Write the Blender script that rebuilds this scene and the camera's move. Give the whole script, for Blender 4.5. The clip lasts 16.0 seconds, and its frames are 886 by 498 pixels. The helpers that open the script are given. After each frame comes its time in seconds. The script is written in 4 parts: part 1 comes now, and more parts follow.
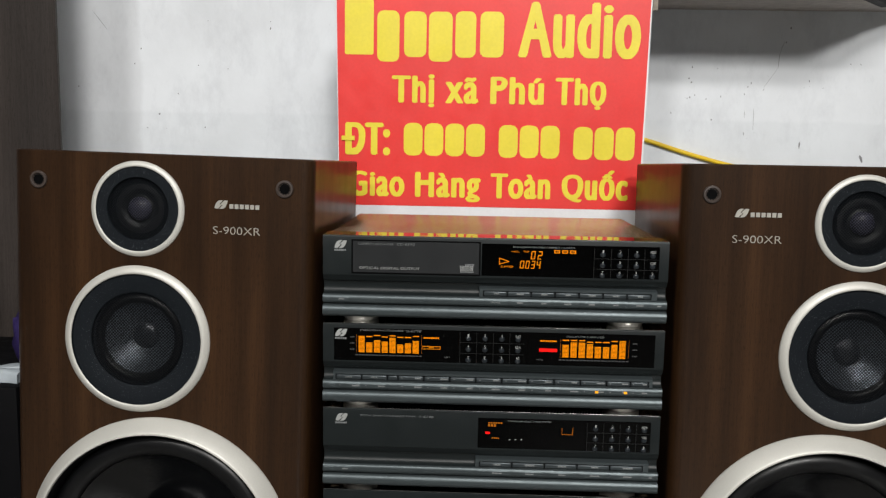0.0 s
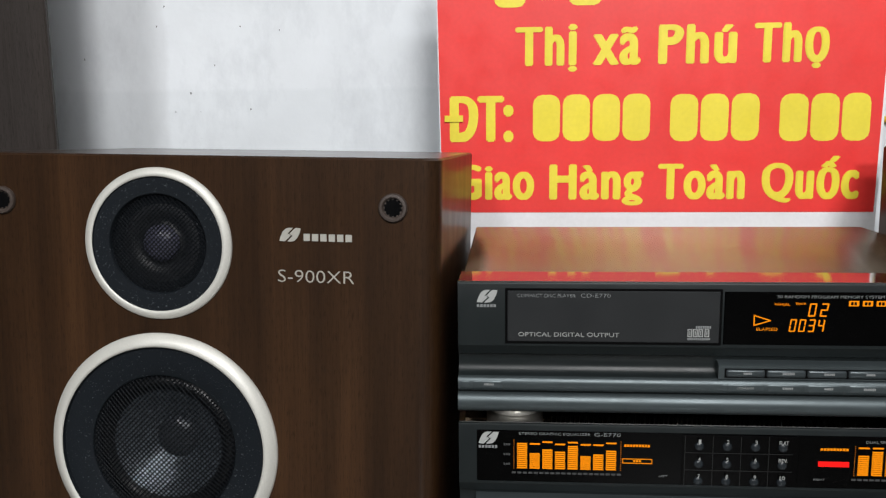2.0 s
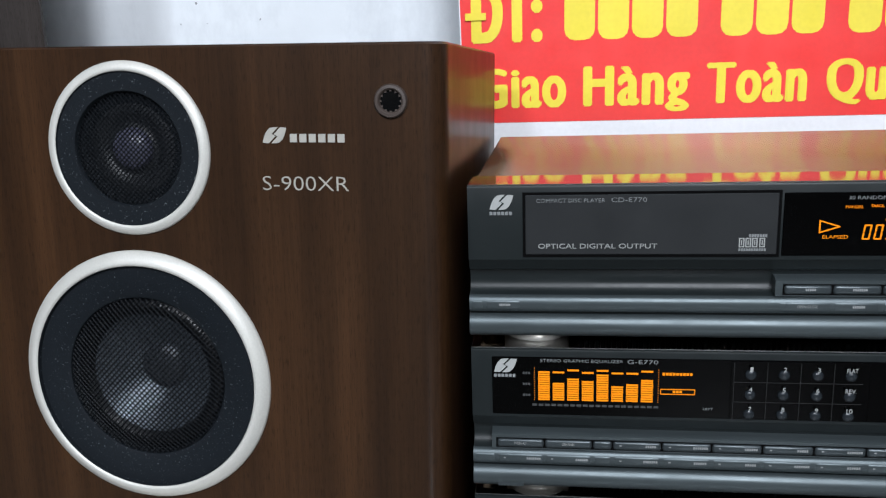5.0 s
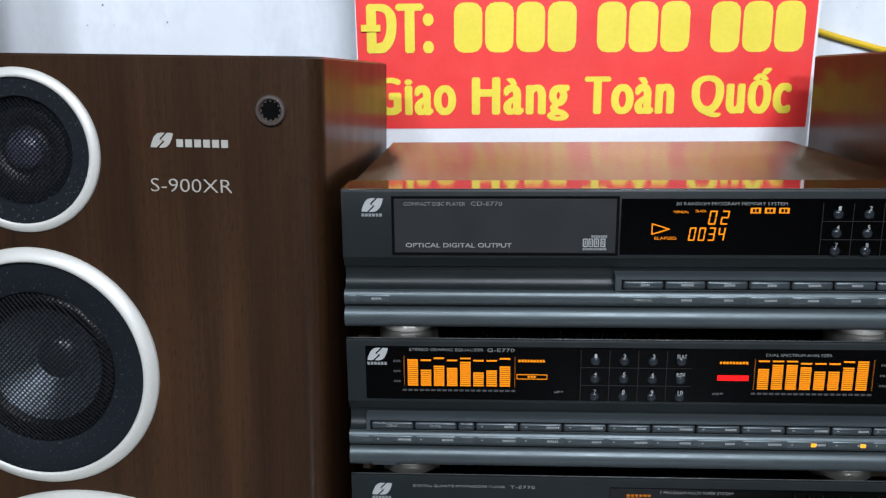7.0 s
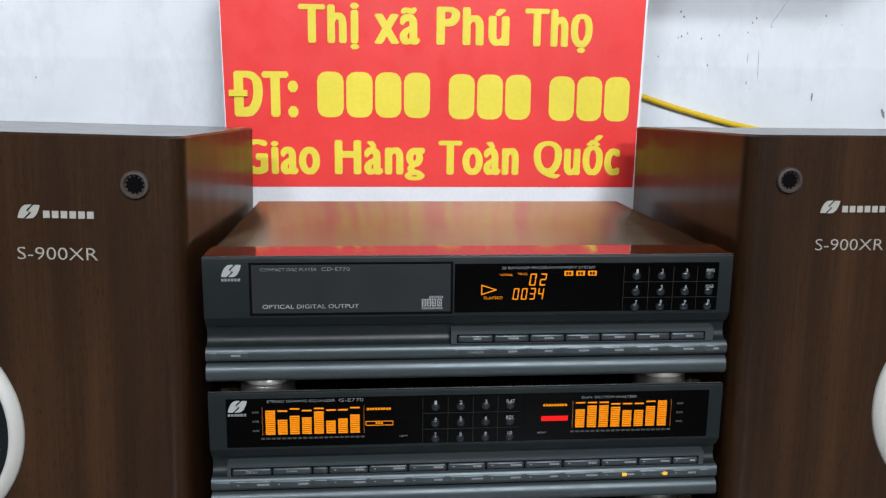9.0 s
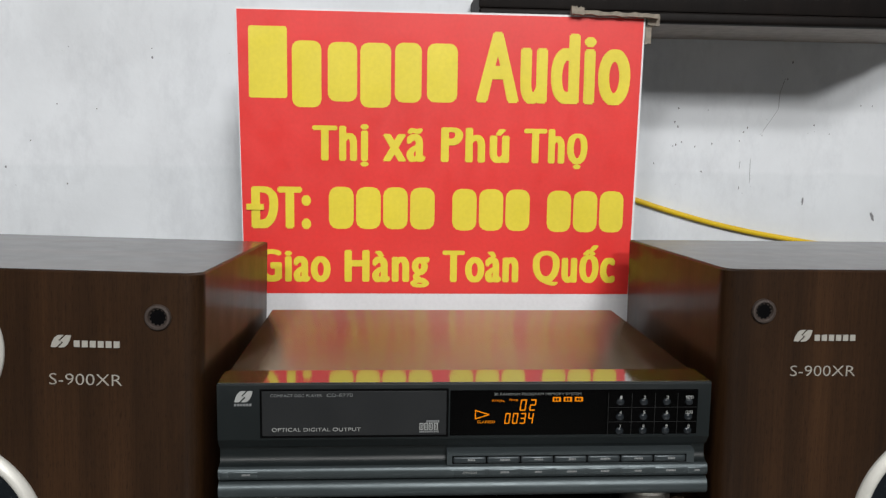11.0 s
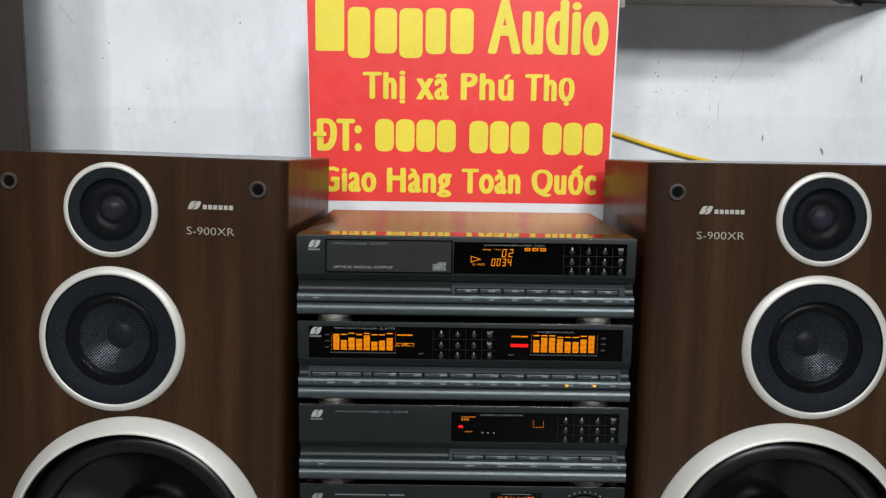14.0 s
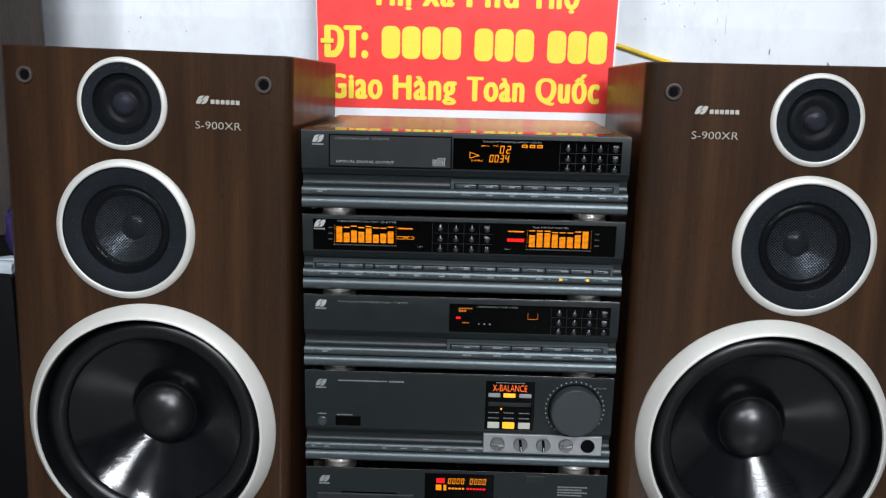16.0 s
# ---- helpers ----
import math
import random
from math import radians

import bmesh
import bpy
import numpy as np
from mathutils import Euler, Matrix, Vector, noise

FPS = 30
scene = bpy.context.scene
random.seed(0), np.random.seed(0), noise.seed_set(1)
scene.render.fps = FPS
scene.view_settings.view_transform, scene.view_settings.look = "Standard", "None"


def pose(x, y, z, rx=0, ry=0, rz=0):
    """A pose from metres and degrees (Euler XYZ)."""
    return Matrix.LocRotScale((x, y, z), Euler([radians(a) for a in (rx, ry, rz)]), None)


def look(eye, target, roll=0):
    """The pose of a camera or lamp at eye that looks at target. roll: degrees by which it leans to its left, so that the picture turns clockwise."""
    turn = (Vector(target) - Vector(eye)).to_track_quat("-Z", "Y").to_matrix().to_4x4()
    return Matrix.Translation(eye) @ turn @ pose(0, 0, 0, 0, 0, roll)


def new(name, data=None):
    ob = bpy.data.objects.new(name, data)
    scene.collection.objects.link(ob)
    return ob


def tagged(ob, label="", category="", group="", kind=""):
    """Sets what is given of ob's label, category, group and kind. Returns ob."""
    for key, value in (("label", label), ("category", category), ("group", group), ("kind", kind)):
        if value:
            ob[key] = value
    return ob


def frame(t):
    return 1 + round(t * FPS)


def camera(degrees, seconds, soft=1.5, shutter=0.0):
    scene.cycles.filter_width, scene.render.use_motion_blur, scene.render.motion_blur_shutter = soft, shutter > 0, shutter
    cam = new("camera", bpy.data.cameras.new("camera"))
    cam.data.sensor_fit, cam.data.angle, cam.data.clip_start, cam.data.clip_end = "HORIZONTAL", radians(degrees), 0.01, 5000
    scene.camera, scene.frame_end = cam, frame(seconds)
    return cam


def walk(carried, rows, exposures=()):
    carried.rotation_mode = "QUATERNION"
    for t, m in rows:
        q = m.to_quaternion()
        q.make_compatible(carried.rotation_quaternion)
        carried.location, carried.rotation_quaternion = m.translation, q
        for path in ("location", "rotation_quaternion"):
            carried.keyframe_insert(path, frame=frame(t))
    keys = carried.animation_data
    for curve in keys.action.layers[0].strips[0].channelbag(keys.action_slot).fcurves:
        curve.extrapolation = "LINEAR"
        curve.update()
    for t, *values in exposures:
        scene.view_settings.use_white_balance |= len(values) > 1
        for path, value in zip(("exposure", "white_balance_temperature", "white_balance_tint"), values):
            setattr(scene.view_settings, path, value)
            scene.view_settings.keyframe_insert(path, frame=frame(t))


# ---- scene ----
cam = camera(56.3, 16.0, soft=1.3)
PATH = [
    (0, (-0.03, -1.022, 0.818), (-0.097, 0.961, 0.561), 1.0),
    (0.5, (-0.033, -0.934, 0.832), (-0.214, 1.04, 0.56), 0.2),
    (1, (-0.104, -0.785, 0.84), (-0.279, 1.186, 0.551), 0.3),
    (1.5, (-0.159, -0.682, 0.84), (-0.327, 1.288, 0.543), -0.1),
    (2, (-0.178, -0.617, 0.824), (-0.331, 1.352, 0.509), -0.6),
    (2.5, (-0.198, -0.608, 0.814), (-0.352, 1.35, 0.435), -1.0),
    (3, (-0.21, -0.621, 0.807), (-0.404, 1.324, 0.383), -1.7),
    (3.5, (-0.203, -0.627, 0.801), (-0.361, 1.318, 0.364), -1.9),
    (4, (-0.18, -0.568, 0.792), (-0.336, 1.378, 0.353), -1.8),
    (4.2, (-0.173, -0.539, 0.784), (-0.368, 1.401, 0.339), -1.9),
    (6.3, (-0.136, -0.531, 0.788), (-0.421, 1.394, 0.324), -1.9),
    (6.5, (-0.128, -0.541, 0.789), (-0.4, 1.385, 0.324), -1.9),
    (7, (-0.113, -0.58, 0.795), (-0.211, 1.363, 0.332), -0.5),
    (7.5, (-0.097, -0.618, 0.803), (-0.016, 1.335, 0.383), 0.6),
    (8, (-0.089, -0.644, 0.804), (0.071, 1.312, 0.421), 1.0),
    (8.5, (-0.088, -0.655, 0.806), (0.095, 1.3, 0.424), 1.2),
    (9, (-0.083, -0.646, 0.834), (0.09, 1.308, 0.446), 0.7),
    (9.5, (-0.081, -0.638, 0.862), (0.085, 1.316, 0.469), 0.8),
    (10, (-0.077, -0.657, 0.903), (0.073, 1.313, 0.593), 0.7),
    (10.2, (-0.073, -0.664, 0.912), (0.068, 1.315, 0.659), 0.6),
    (12.3, (-0.069, -0.793, 0.872), (0.054, 1.187, 0.624), 1.2),
    (12.5, (-0.055, -0.821, 0.867), (0.06, 1.159, 0.61), 1.2),
    (13, (-0.032, -0.931, 0.859), (0.067, 1.049, 0.594), 1.1),
    (13.5, (-0.03, -1.001, 0.851), (-0.004, 0.979, 0.573), 0.8),
    (14, (-0.032, -1.037, 0.839), (-0.028, 0.941, 0.544), 0.8),
    (14.5, (-0.025, -1.05, 0.828), (-0.033, 0.925, 0.51), 0.7),
    (15, (-0.015, -1.059, 0.815), (-0.034, 0.915, 0.492), 0.7),
    (15.5, (-0.01, -1.074, 0.803), (-0.037, 0.889, 0.419), 0.8),
    (16, (-0.007, -1.083, 0.789), (-0.042, 0.868, 0.35), 1.3),
]
walk(cam, [(t, look(eye, target, roll)) for t, eye, target, roll in PATH],
     exposures=[(0, -0.13, 6550, 10), (1.5, -0.12, 6500, 10), (2.5, 0.05, 6050, 10), (3.5, 0.17, 5900, 10), (7, 0.15, 5650, 10), (8.5, 0.02, 5850, 10), (9.5, -0.07, 6050, 10), (10, -0.3, 6400, 10),
                (12.5, -0.3, 6350, 10), (13.5, -0.21, 6300, 10), (14.5, 0.01, 6100, 10), (16, 0.24, 5900, 10)])
# ---- world and light ----
FLOOR_Z = 0.06
world = bpy.data.worlds.new("room_air")
scene.world = world
world.use_nodes = True
world.node_tree.nodes["Background"].inputs[0].default_value = (0.9, 0.95, 1.0, 1)
world.node_tree.nodes["Background"].inputs[1].default_value = 0.02


def tube_lamp(name, at, target, watts, length, width, colour=(1.0, 0.985, 0.955)):
    data = bpy.data.lights.new(name, "AREA")
    data.shape, data.size, data.size_y, data.energy, data.color = "RECTANGLE", length, width, watts, colour
    ob = new(name, data)
    ob.matrix_world = look(at, target)
    return ob


tube_lamp("lamp_key", (1.55, -7.6, 4.55), (0.2, 0.4, 0.9), 375, 1.4, 0.9)
tube_lamp("lamp_tube", (0.50, -2.4, 2.95), (0.0, 0.2, 0.7), 52, 1.2, 0.25)
tube_lamp("lamp_left", (-1.05, -2.6, 2.6), (-0.2, 0.3, 0.7), 41, 0.45, 0.16)


# ---- materials ----
def nodes_of(name):
    m = bpy.data.materials.new(name)
    m.use_nodes = True
    nt = m.node_tree
    return m, nt, nt.nodes["Principled BSDF"]


def coord(nt, scale=(1, 1, 1), rot=(0, 0, 0)):
    tc, mp = nt.nodes.new("ShaderNodeTexCoord"), nt.nodes.new("ShaderNodeMapping")
    mp.inputs["Scale"].default_value = scale
    mp.inputs["Rotation"].default_value = rot
    nt.links.new(tc.outputs["Object"], mp.inputs["Vector"])
    return mp.outputs["Vector"]


def noise_tex(nt, scale, detail=4, stretch=(1, 1, 1), rough=0.55):
    n = nt.nodes.new("ShaderNodeTexNoise")
    n.inputs["Scale"].default_value, n.inputs["Detail"].default_value, n.inputs["Roughness"].default_value = scale, detail, rough
    nt.links.new(coord(nt, stretch), n.inputs["Vector"])
    return n.outputs["Fac"]


def ramp(nt, fac, stops):
    r = nt.nodes.new("ShaderNodeValToRGB")
    while len(r.color_ramp.elements) < len(stops):
        r.color_ramp.elements.new(0.5)
    for e, (p, c) in zip(r.color_ramp.elements, stops):
        e.position, e.color = p, (*c, 1)
    nt.links.new(fac, r.inputs["Fac"])
    return r.outputs["Color"]


def mixed(nt, a, b, fac, mode="MULTIPLY"):
    m = nt.nodes.new("ShaderNodeMix")
    m.data_type, m.blend_type = "RGBA", mode
    for src, sock in ((fac, m.inputs[0]), (a, m.inputs[6]), (b, m.inputs[7])):
        if isinstance(src, (int, float)):
            sock.default_value = src
        elif isinstance(src, tuple):
            sock.default_value = (*src, 1)
        else:
            nt.links.new(src, sock)
    return m.outputs[2]


def bump(nt, bsdf, height, strength, distance):
    b = nt.nodes.new("ShaderNodeBump")
    b.inputs["Strength"].default_value, b.inputs["Distance"].default_value = strength, distance
    nt.links.new(height, b.inputs["Height"])
    nt.links.new(b.outputs["Normal"], bsdf.inputs["Normal"])


def scaled(c, k):
    return tuple(min(1.0, v * k) for v in c)


def plain(name, c, rough=0.5, metal=0.0, vary=0.12, grain=400, dist=0.0002, strength=0.15, coat=0.0, stretch=(1, 1, 1), spec=0.5):
    m, nt, b = nodes_of(name)
    fine = ramp(nt, noise_tex(nt, grain, 3, stretch), [(0.3, scaled(c, 1 - vary)), (0.7, scaled(c, 1 + vary))])
    wide = ramp(nt, noise_tex(nt, 9, 4), [(0.3, (0.88, 0.88, 0.88)), (0.7, (1, 1, 1))])
    nt.links.new(mixed(nt, fine, wide, 1.0), b.inputs["Base Color"])
    rr = ramp(nt, noise_tex(nt, 35, 5), [(0.3, (rough * 0.85,) * 3), (0.7, (min(1, rough * 1.2),) * 3)])
    nt.links.new(rr, b.inputs["Roughness"])
    b.inputs["Metallic"].default_value = metal
    b.inputs["Specular IOR Level"].default_value = spec
    b.inputs["Coat Weight"].default_value = coat
    b.inputs["Coat Roughness"].default_value = 0.12
    if strength:
        bump(nt, b, noise_tex(nt, grain, 3, stretch), strength, dist)
    return m


def glow(name, c, power):
    m, nt, b = nodes_of(name)
    b.inputs["Base Color"].default_value = (*scaled(c, 0.3), 1)
    b.inputs["Emission Color"].default_value = (*c, 1)
    b.inputs["Emission Strength"].default_value = power
    b.inputs["Specular IOR Level"].default_value = 0.05
    return m


def wood(name, dark, mid, light, rough=0.3, coat=0.35, across=False, spec=0.20):
    """Long vertical grain; across: the grain runs along x instead."""
    m, nt, b = nodes_of(name)
    broad = ramp(nt, noise_tex(nt, 1.0, 4, (1.2, 26, 26) if across else (26, 26, 1.2)), [(0.28, dark), (0.55, mid), (0.82, light)])
    fine = ramp(nt, noise_tex(nt, 1.0, 6, (9, 380, 380) if across else (380, 380, 9), 0.75), [(0.30, (0.52, 0.49, 0.46)), (0.62, (1, 1, 1))])
    pores = ramp(nt, noise_tex(nt, 1.0, 2, (110, 1300, 1300) if across else (1300, 1300, 110)), [(0.34, (0.36, 0.33, 0.3)), (0.44, (1, 1, 1))])
    col = mixed(nt, mixed(nt, broad, fine, 0.8), pores, 0.6)
    cloud = ramp(nt, noise_tex(nt, 1.0, 3, (2.5, 9, 9) if across else (9, 9, 2.5)), [(0.3, (0.78, 0.79, 0.80)), (0.7, (1.12, 1.10, 1.07))])
    col = mixed(nt, col, cloud, 0.8)
    nt.links.new(col, b.inputs["Base Color"])
    nt.links.new(ramp(nt, noise_tex(nt, 30, 5), [(0.3, (rough * 0.94,) * 3), (0.75, (rough * 1.1,) * 3)]), b.inputs["Roughness"])
    b.inputs["Specular IOR Level"].default_value = spec
    b.inputs["Coat Weight"].default_value, b.inputs["Coat Roughness"].default_value = coat, 0.17
    bump(nt, b, noise_tex(nt, 1.0, 3, (25, 900, 900) if across else (900, 900, 25)), 0.12, 0.0002)
    return m


WOOD = wood("walnut_veneer", (0.0180, 0.0081, 0.0032), (0.0355, 0.0161, 0.0063), (0.060, 0.0275, 0.0108), 0.45, 0.30, False, 0.12)
WOOD_TOP = wood("walnut_top_veneer", (0.0160, 0.0066, 0.0027), (0.0300, 0.0125, 0.0051), (0.054, 0.0235, 0.0096), 0.36, 0.60, True, 0.35)
PANEL_WOOD = wood("grey_brown_panel", (0.028, 0.023, 0.021), (0.040, 0.033, 0.030), (0.052, 0.043, 0.039), 0.5, 0.05)
SHELF_WOOD = wood("red_brown_lacquer", (0.0045, 0.0030, 0.0026), (0.0075, 0.0050, 0.0042), (0.011, 0.0070, 0.0056), 0.6, 0.0)
RAW_BOARD = plain("bare_grey_brown_board", (0.42, 0.385, 0.36), 0.8, 0, 0.12, 60, 0.0006, 0.3)
SILVER = plain("champagne_paint", (0.60, 0.59, 0.545), 0.46, 0.25, 0.05, 900, 0.0001, 0.1)
BADGE = plain("pale_silver_badge", (0.47, 0.455, 0.41), 0.35, 0.3, 0.04, 900, 0.0001, 0.05)
CHROME = plain("satin_nickel", (0.80, 0.78, 0.72), 0.30, 0.35, 0.04, 600, 0.0001, 0.05)


def flange():
    m, nt, b = nodes_of("speckled_flange")
    grain = ramp(nt, noise_tex(nt, 1400, 3), [(0.3, (0.0015, 0.0026, 0.0040)), (0.7, (0.0055, 0.0085, 0.0122))])
    fleck = ramp(nt, noise_tex(nt, 700, 2), [(0.66, (0, 0, 0)), (0.74, (1, 1, 1))])
    nt.links.new(mixed(nt, grain, (0.12, 0.13, 0.14), fleck, "MIX"), b.inputs["Base Color"])
    b.inputs["Roughness"].default_value, b.inputs["Specular IOR Level"].default_value = 0.75, 0.2
    bump(nt, b, noise_tex(nt, 1400, 3), 0.5, 0.0004)
    return m


FELT = flange()


def woven():
    """Lacquered black cloth: fine crossed threads under a clear gloss."""
    m, nt, b = nodes_of("glossy_woven_cone")
    nt.links.new(ramp(nt, noise_tex(nt, 60, 4), [(0.3, (0.0014, 0.0016, 0.0022)), (0.7, (0.0030, 0.0034, 0.0042))]), b.inputs["Base Color"])
    nt.links.new(ramp(nt, noise_tex(nt, 40, 4), [(0.3, (0.085,) * 3), (0.7, (0.125,) * 3)]), b.inputs["Roughness"])
    rows = noise_tex(nt, 1.0, 1, (90, 90, 900))
    cols = noise_tex(nt, 1.0, 1, (900, 90, 90))
    bump(nt, b, mixed(nt, rows, cols, 0.35, "MIX"), 0.24, 0.0005)
    return m


RUBBER = plain("black_rubber", (0.0030, 0.0031, 0.0037), 0.34, 0, 0.15, 300, spec=0.4)
CONE = woven()
MIDCAP = plain("grey_mid_cap", (0.050, 0.056, 0.066), 0.30, 0.2, 0.2, 400)
CAP = plain("black_dust_cap", (0.0035, 0.0038, 0.0045), 0.33, 0, 0.15, 500)
MIDCONE = plain("translucent_mid_cone", (0.130, 0.148, 0.172), 0.32, 0.5, 0.35, 200, 0.0010, 0.6)
WIRE = plain("black_wire", (0.0024, 0.0032, 0.0046), 0.5, 0.0, 0.1, 900, spec=0.16)
GUIDE = plain("dull_black_plastic", (0.012, 0.014, 0.017), 0.45, 0, 0.15, 500)
DOME = plain("grey_violet_dome", (0.085, 0.085, 0.125), 0.30, 0, 0.1, 700)
SOCKET = plain("brown_plastic", (0.046, 0.033, 0.027), 0.5, 0, 0.1, 600)
FACE = plain("graphite_plastic", (0.0088, 0.0118, 0.0124), 0.36, 0.0, 0.08, 1200, 0.0001, 0.12, spec=0.25)
BARS = plain("graphite_satin_bar", (0.066, 0.080, 0.085), 0.36, 0.55, 0.06, 900, 0.0001, 0.0, 0, (0.02, 1, 1), spec=0.35)
KEYMAT = plain("graphite_key", (0.046, 0.056, 0.061), 0.32, 0.4, 0.08, 900, 0.0001, 0.0, spec=0.35)
KNOB = plain("graphite_knob", (0.030, 0.036, 0.038), 0.34, 0.2, 0.06, 900, 0.0001, 0.08, spec=0.35)
TRAY = plain("tray_door_plastic", (0.0165, 0.0178, 0.0190), 0.45, 0.0, 0.08, 1500, 0.0001, 0.15, spec=0.25)
LIP = plain("polished_dark_lip", (0.42, 0.41, 0.40), 0.07, 1.0, 0.03, 300, 0.0001, 0.0)


def brushed():
    m, nt, b = nodes_of("brushed_dark_steel")
    nt.links.new(ramp(nt, noise_tex(nt, 1.0, 4, (3, 900, 3)), [(0.3, (0.29, 0.215, 0.150)), (0.7, (0.35, 0.262, 0.184))]), b.inputs["Base Color"])
    nt.links.new(ramp(nt, noise_tex(nt, 12, 4), [(0.3, (0.24,) * 3), (0.7, (0.26,) * 3)]), b.inputs["Roughness"])
    b.inputs["Metallic"].default_value, b.inputs["Anisotropic"].default_value = 1.0, 1.0
    bump(nt, b, noise_tex(nt, 1.0, 2, (4, 1400, 4)), 0.10, 0.0002)
    tg = nt.nodes.new("ShaderNodeTangent")
    tg.direction_type, tg.uv_map = "UV_MAP", "brush"
    nt.links.new(tg.outputs[0], b.inputs["Tangent"])
    return m


CASE = brushed()
SMOKED = plain("smoked_window", (0.0005, 0.0005, 0.0006), 0.10, 0, 0.05, 300, 0.0001, 0.0, spec=0.09)
DARK = plain("matt_black", (0.0012, 0.0012, 0.0014), 0.7, 0, 0.1, 300, spec=0.06)
INK = plain("white_ink", (0.50, 0.51, 0.50), 0.5, 0, 0.05, 900)
DIM_INK = plain("grey_ink", (0.20, 0.21, 0.212), 0.5, 0, 0.05, 900)
EMBLEM = plain("pale_grey_print", (0.33, 0.34, 0.33), 0.5, 0, 0.05, 900)
KEYCAP = plain("clear_grey_keycap", (0.017, 0.021, 0.025), 0.22, 0.2, 0.1, 900)
KEY_INK = plain("fine_key_print", (0.26, 0.27, 0.27), 0.5, 0, 0.05, 900)
FAINT_INK = plain("faint_grey_print", (0.045, 0.047, 0.048), 0.5, 0, 0.05, 900)
JOINT = plain("key_joint_grey", (0.0018, 0.0020, 0.0022), 0.5, 0, 0.05, 900)
PLATE = plain("silver_control_plate", (0.30, 0.31, 0.32), 0.35, 0.6, 0.05, 1200)
LIGHTKEY = plain("pale_key", (0.42, 0.42, 0.36), 0.4, 0, 0.05, 600)
GREYKEY = plain("mid_grey_key", (0.25, 0.26, 0.27), 0.4, 0.2, 0.05, 600)
ROTARY = plain("grey_rotary_knob", (0.13, 0.135, 0.135), 0.3, 0.5, 0.06, 900)
ORANGE = glow("amber_segment", (1.0, 0.29, 0.002), 0.72)
DIM_ORANGE = glow("dim_amber_segment", (1.0, 0.30, 0.02), 0.13)
RED_GLOW = glow("red_segment", (1.0, 0.012, 0.010), 0.8)
AMBER_LED = glow("amber_led", (1.0, 0.40, 0.02), 1.15)
SIGN_RED = plain("printed_red", (0.80, 0.040, 0.035), 0.38, 0, 0.03, 200, 0.0001, 0.05)
SIGN_YELLOW = plain("printed_yellow", (0.82, 0.68, 0.050), 0.38, 0, 0.03, 200, 0.0001, 0.05)
SIGN_WHITE = plain("white_board", (0.80, 0.80, 0.82), 0.45, 0, 0.03, 200, 0.0001, 0.05)
YELLOW_PVC = plain("yellow_cable_sheath", (0.75, 0.50, 0.01), 0.4, 0, 0.05, 300)
CARDBOARD = plain("torn_cardboard", (0.27, 0.235, 0.19), 0.85, 0, 0.25, 150, 0.001, 0.6)
WHITE_BAG = plain("white_plastic_bag", (0.36, 0.40, 0.43), 0.4, 0, 0.08, 60, 0.002, 0.5)
PURPLE = plain("purple_fabric", (0.026, 0.017, 0.075), 0.7, 0, 0.2, 300, spec=0.1)
BLACK_BOX = plain("black_cabinet_vinyl", (0.0022, 0.0022, 0.0028), 0.6, 0, 0.2, 500, spec=0.08)
CHIP = plain("dark_wall_chip", (0.22, 0.22, 0.23), 0.9, 0, 0.2, 300)
CEILING = plain("pale_ceiling_paint", (0.62, 0.63, 0.64), 0.9, 0, 0.03, 40)
ROOM_WALL = plain("dim_room_paint", (0.085, 0.09, 0.095), 0.9, 0, 0.04, 30)


def plaster():
    m, nt, b = nodes_of("old_white_plaster")
    big = ramp(nt, noise_tex(nt, 3.2, 6), [(0.32, (0.65, 0.67, 0.695)), (0.62, (0.775, 0.80, 0.83))])
    smear = ramp(nt, noise_tex(nt, 14, 7, (1, 1, 0.5), 0.7), [(0.30, (0.80, 0.80, 0.81)), (0.5, (1, 1, 1))])
    specks = ramp(nt, noise_tex(nt, 95, 2), [(0.235, (0.35, 0.35, 0.36)), (0.262, (1, 1, 1))])
    col = mixed(nt, mixed(nt, big, smear, 0.6), specks, 0.7)
    grime = ramp(nt, noise_tex(nt, 5.5, 7, (1.6, 1, 0.8), 0.7), [(0.34, (0.80, 0.79, 0.79)), (0.47, (1, 1, 1))])
    col = mixed(nt, col, grime, 0.22)
    # a repainted field: two coats meet along a ragged level edge
    sep = nt.nodes.new("ShaderNodeSeparateXYZ")
    nt.links.new(coord(nt), sep.inputs[0])

    def edge(value, at, soft, wobble):
        add = nt.nodes.new("ShaderNodeMath")
        add.operation = "MULTIPLY_ADD"
        nt.links.new(noise_tex(nt, 16, 5), add.inputs[0])
        add.inputs[1].default_value = wobble
        nt.links.new(value, add.inputs[2])
        span = nt.nodes.new("ShaderNodeMapRange")
        span.inputs["From Min"].default_value, span.inputs["From Max"].default_value = at - soft + wobble / 2, at + soft + wobble / 2
        nt.links.new(add.outputs[0], span.inputs["Value"])
        return span.outputs["Result"]

    # painted shade: the tall panel's shadow darkens the colour left of this x
    panel_shade = ramp(nt, edge(sep.outputs["X"], -0.677, 0.004, 0.030), [(0.0, (0.925, 0.92, 0.92)), (1.0, (1, 1, 1))])
    coat_b = ramp(nt, edge(sep.outputs["Z"], 0.866, 0.003, 0.012), [(0.0, (0.95, 0.955, 0.955)), (1.0, (1, 1, 1))])
    col = mixed(nt, mixed(nt, col, panel_shade, 1.0), coat_b, 1.0)
    nt.links.new(col, b.inputs["Base Color"])
    b.inputs["Roughness"].default_value = 0.8
    bump(nt, b, noise_tex(nt, 45, 6), 0.25, 0.002)
    return m


PLASTER = plaster()


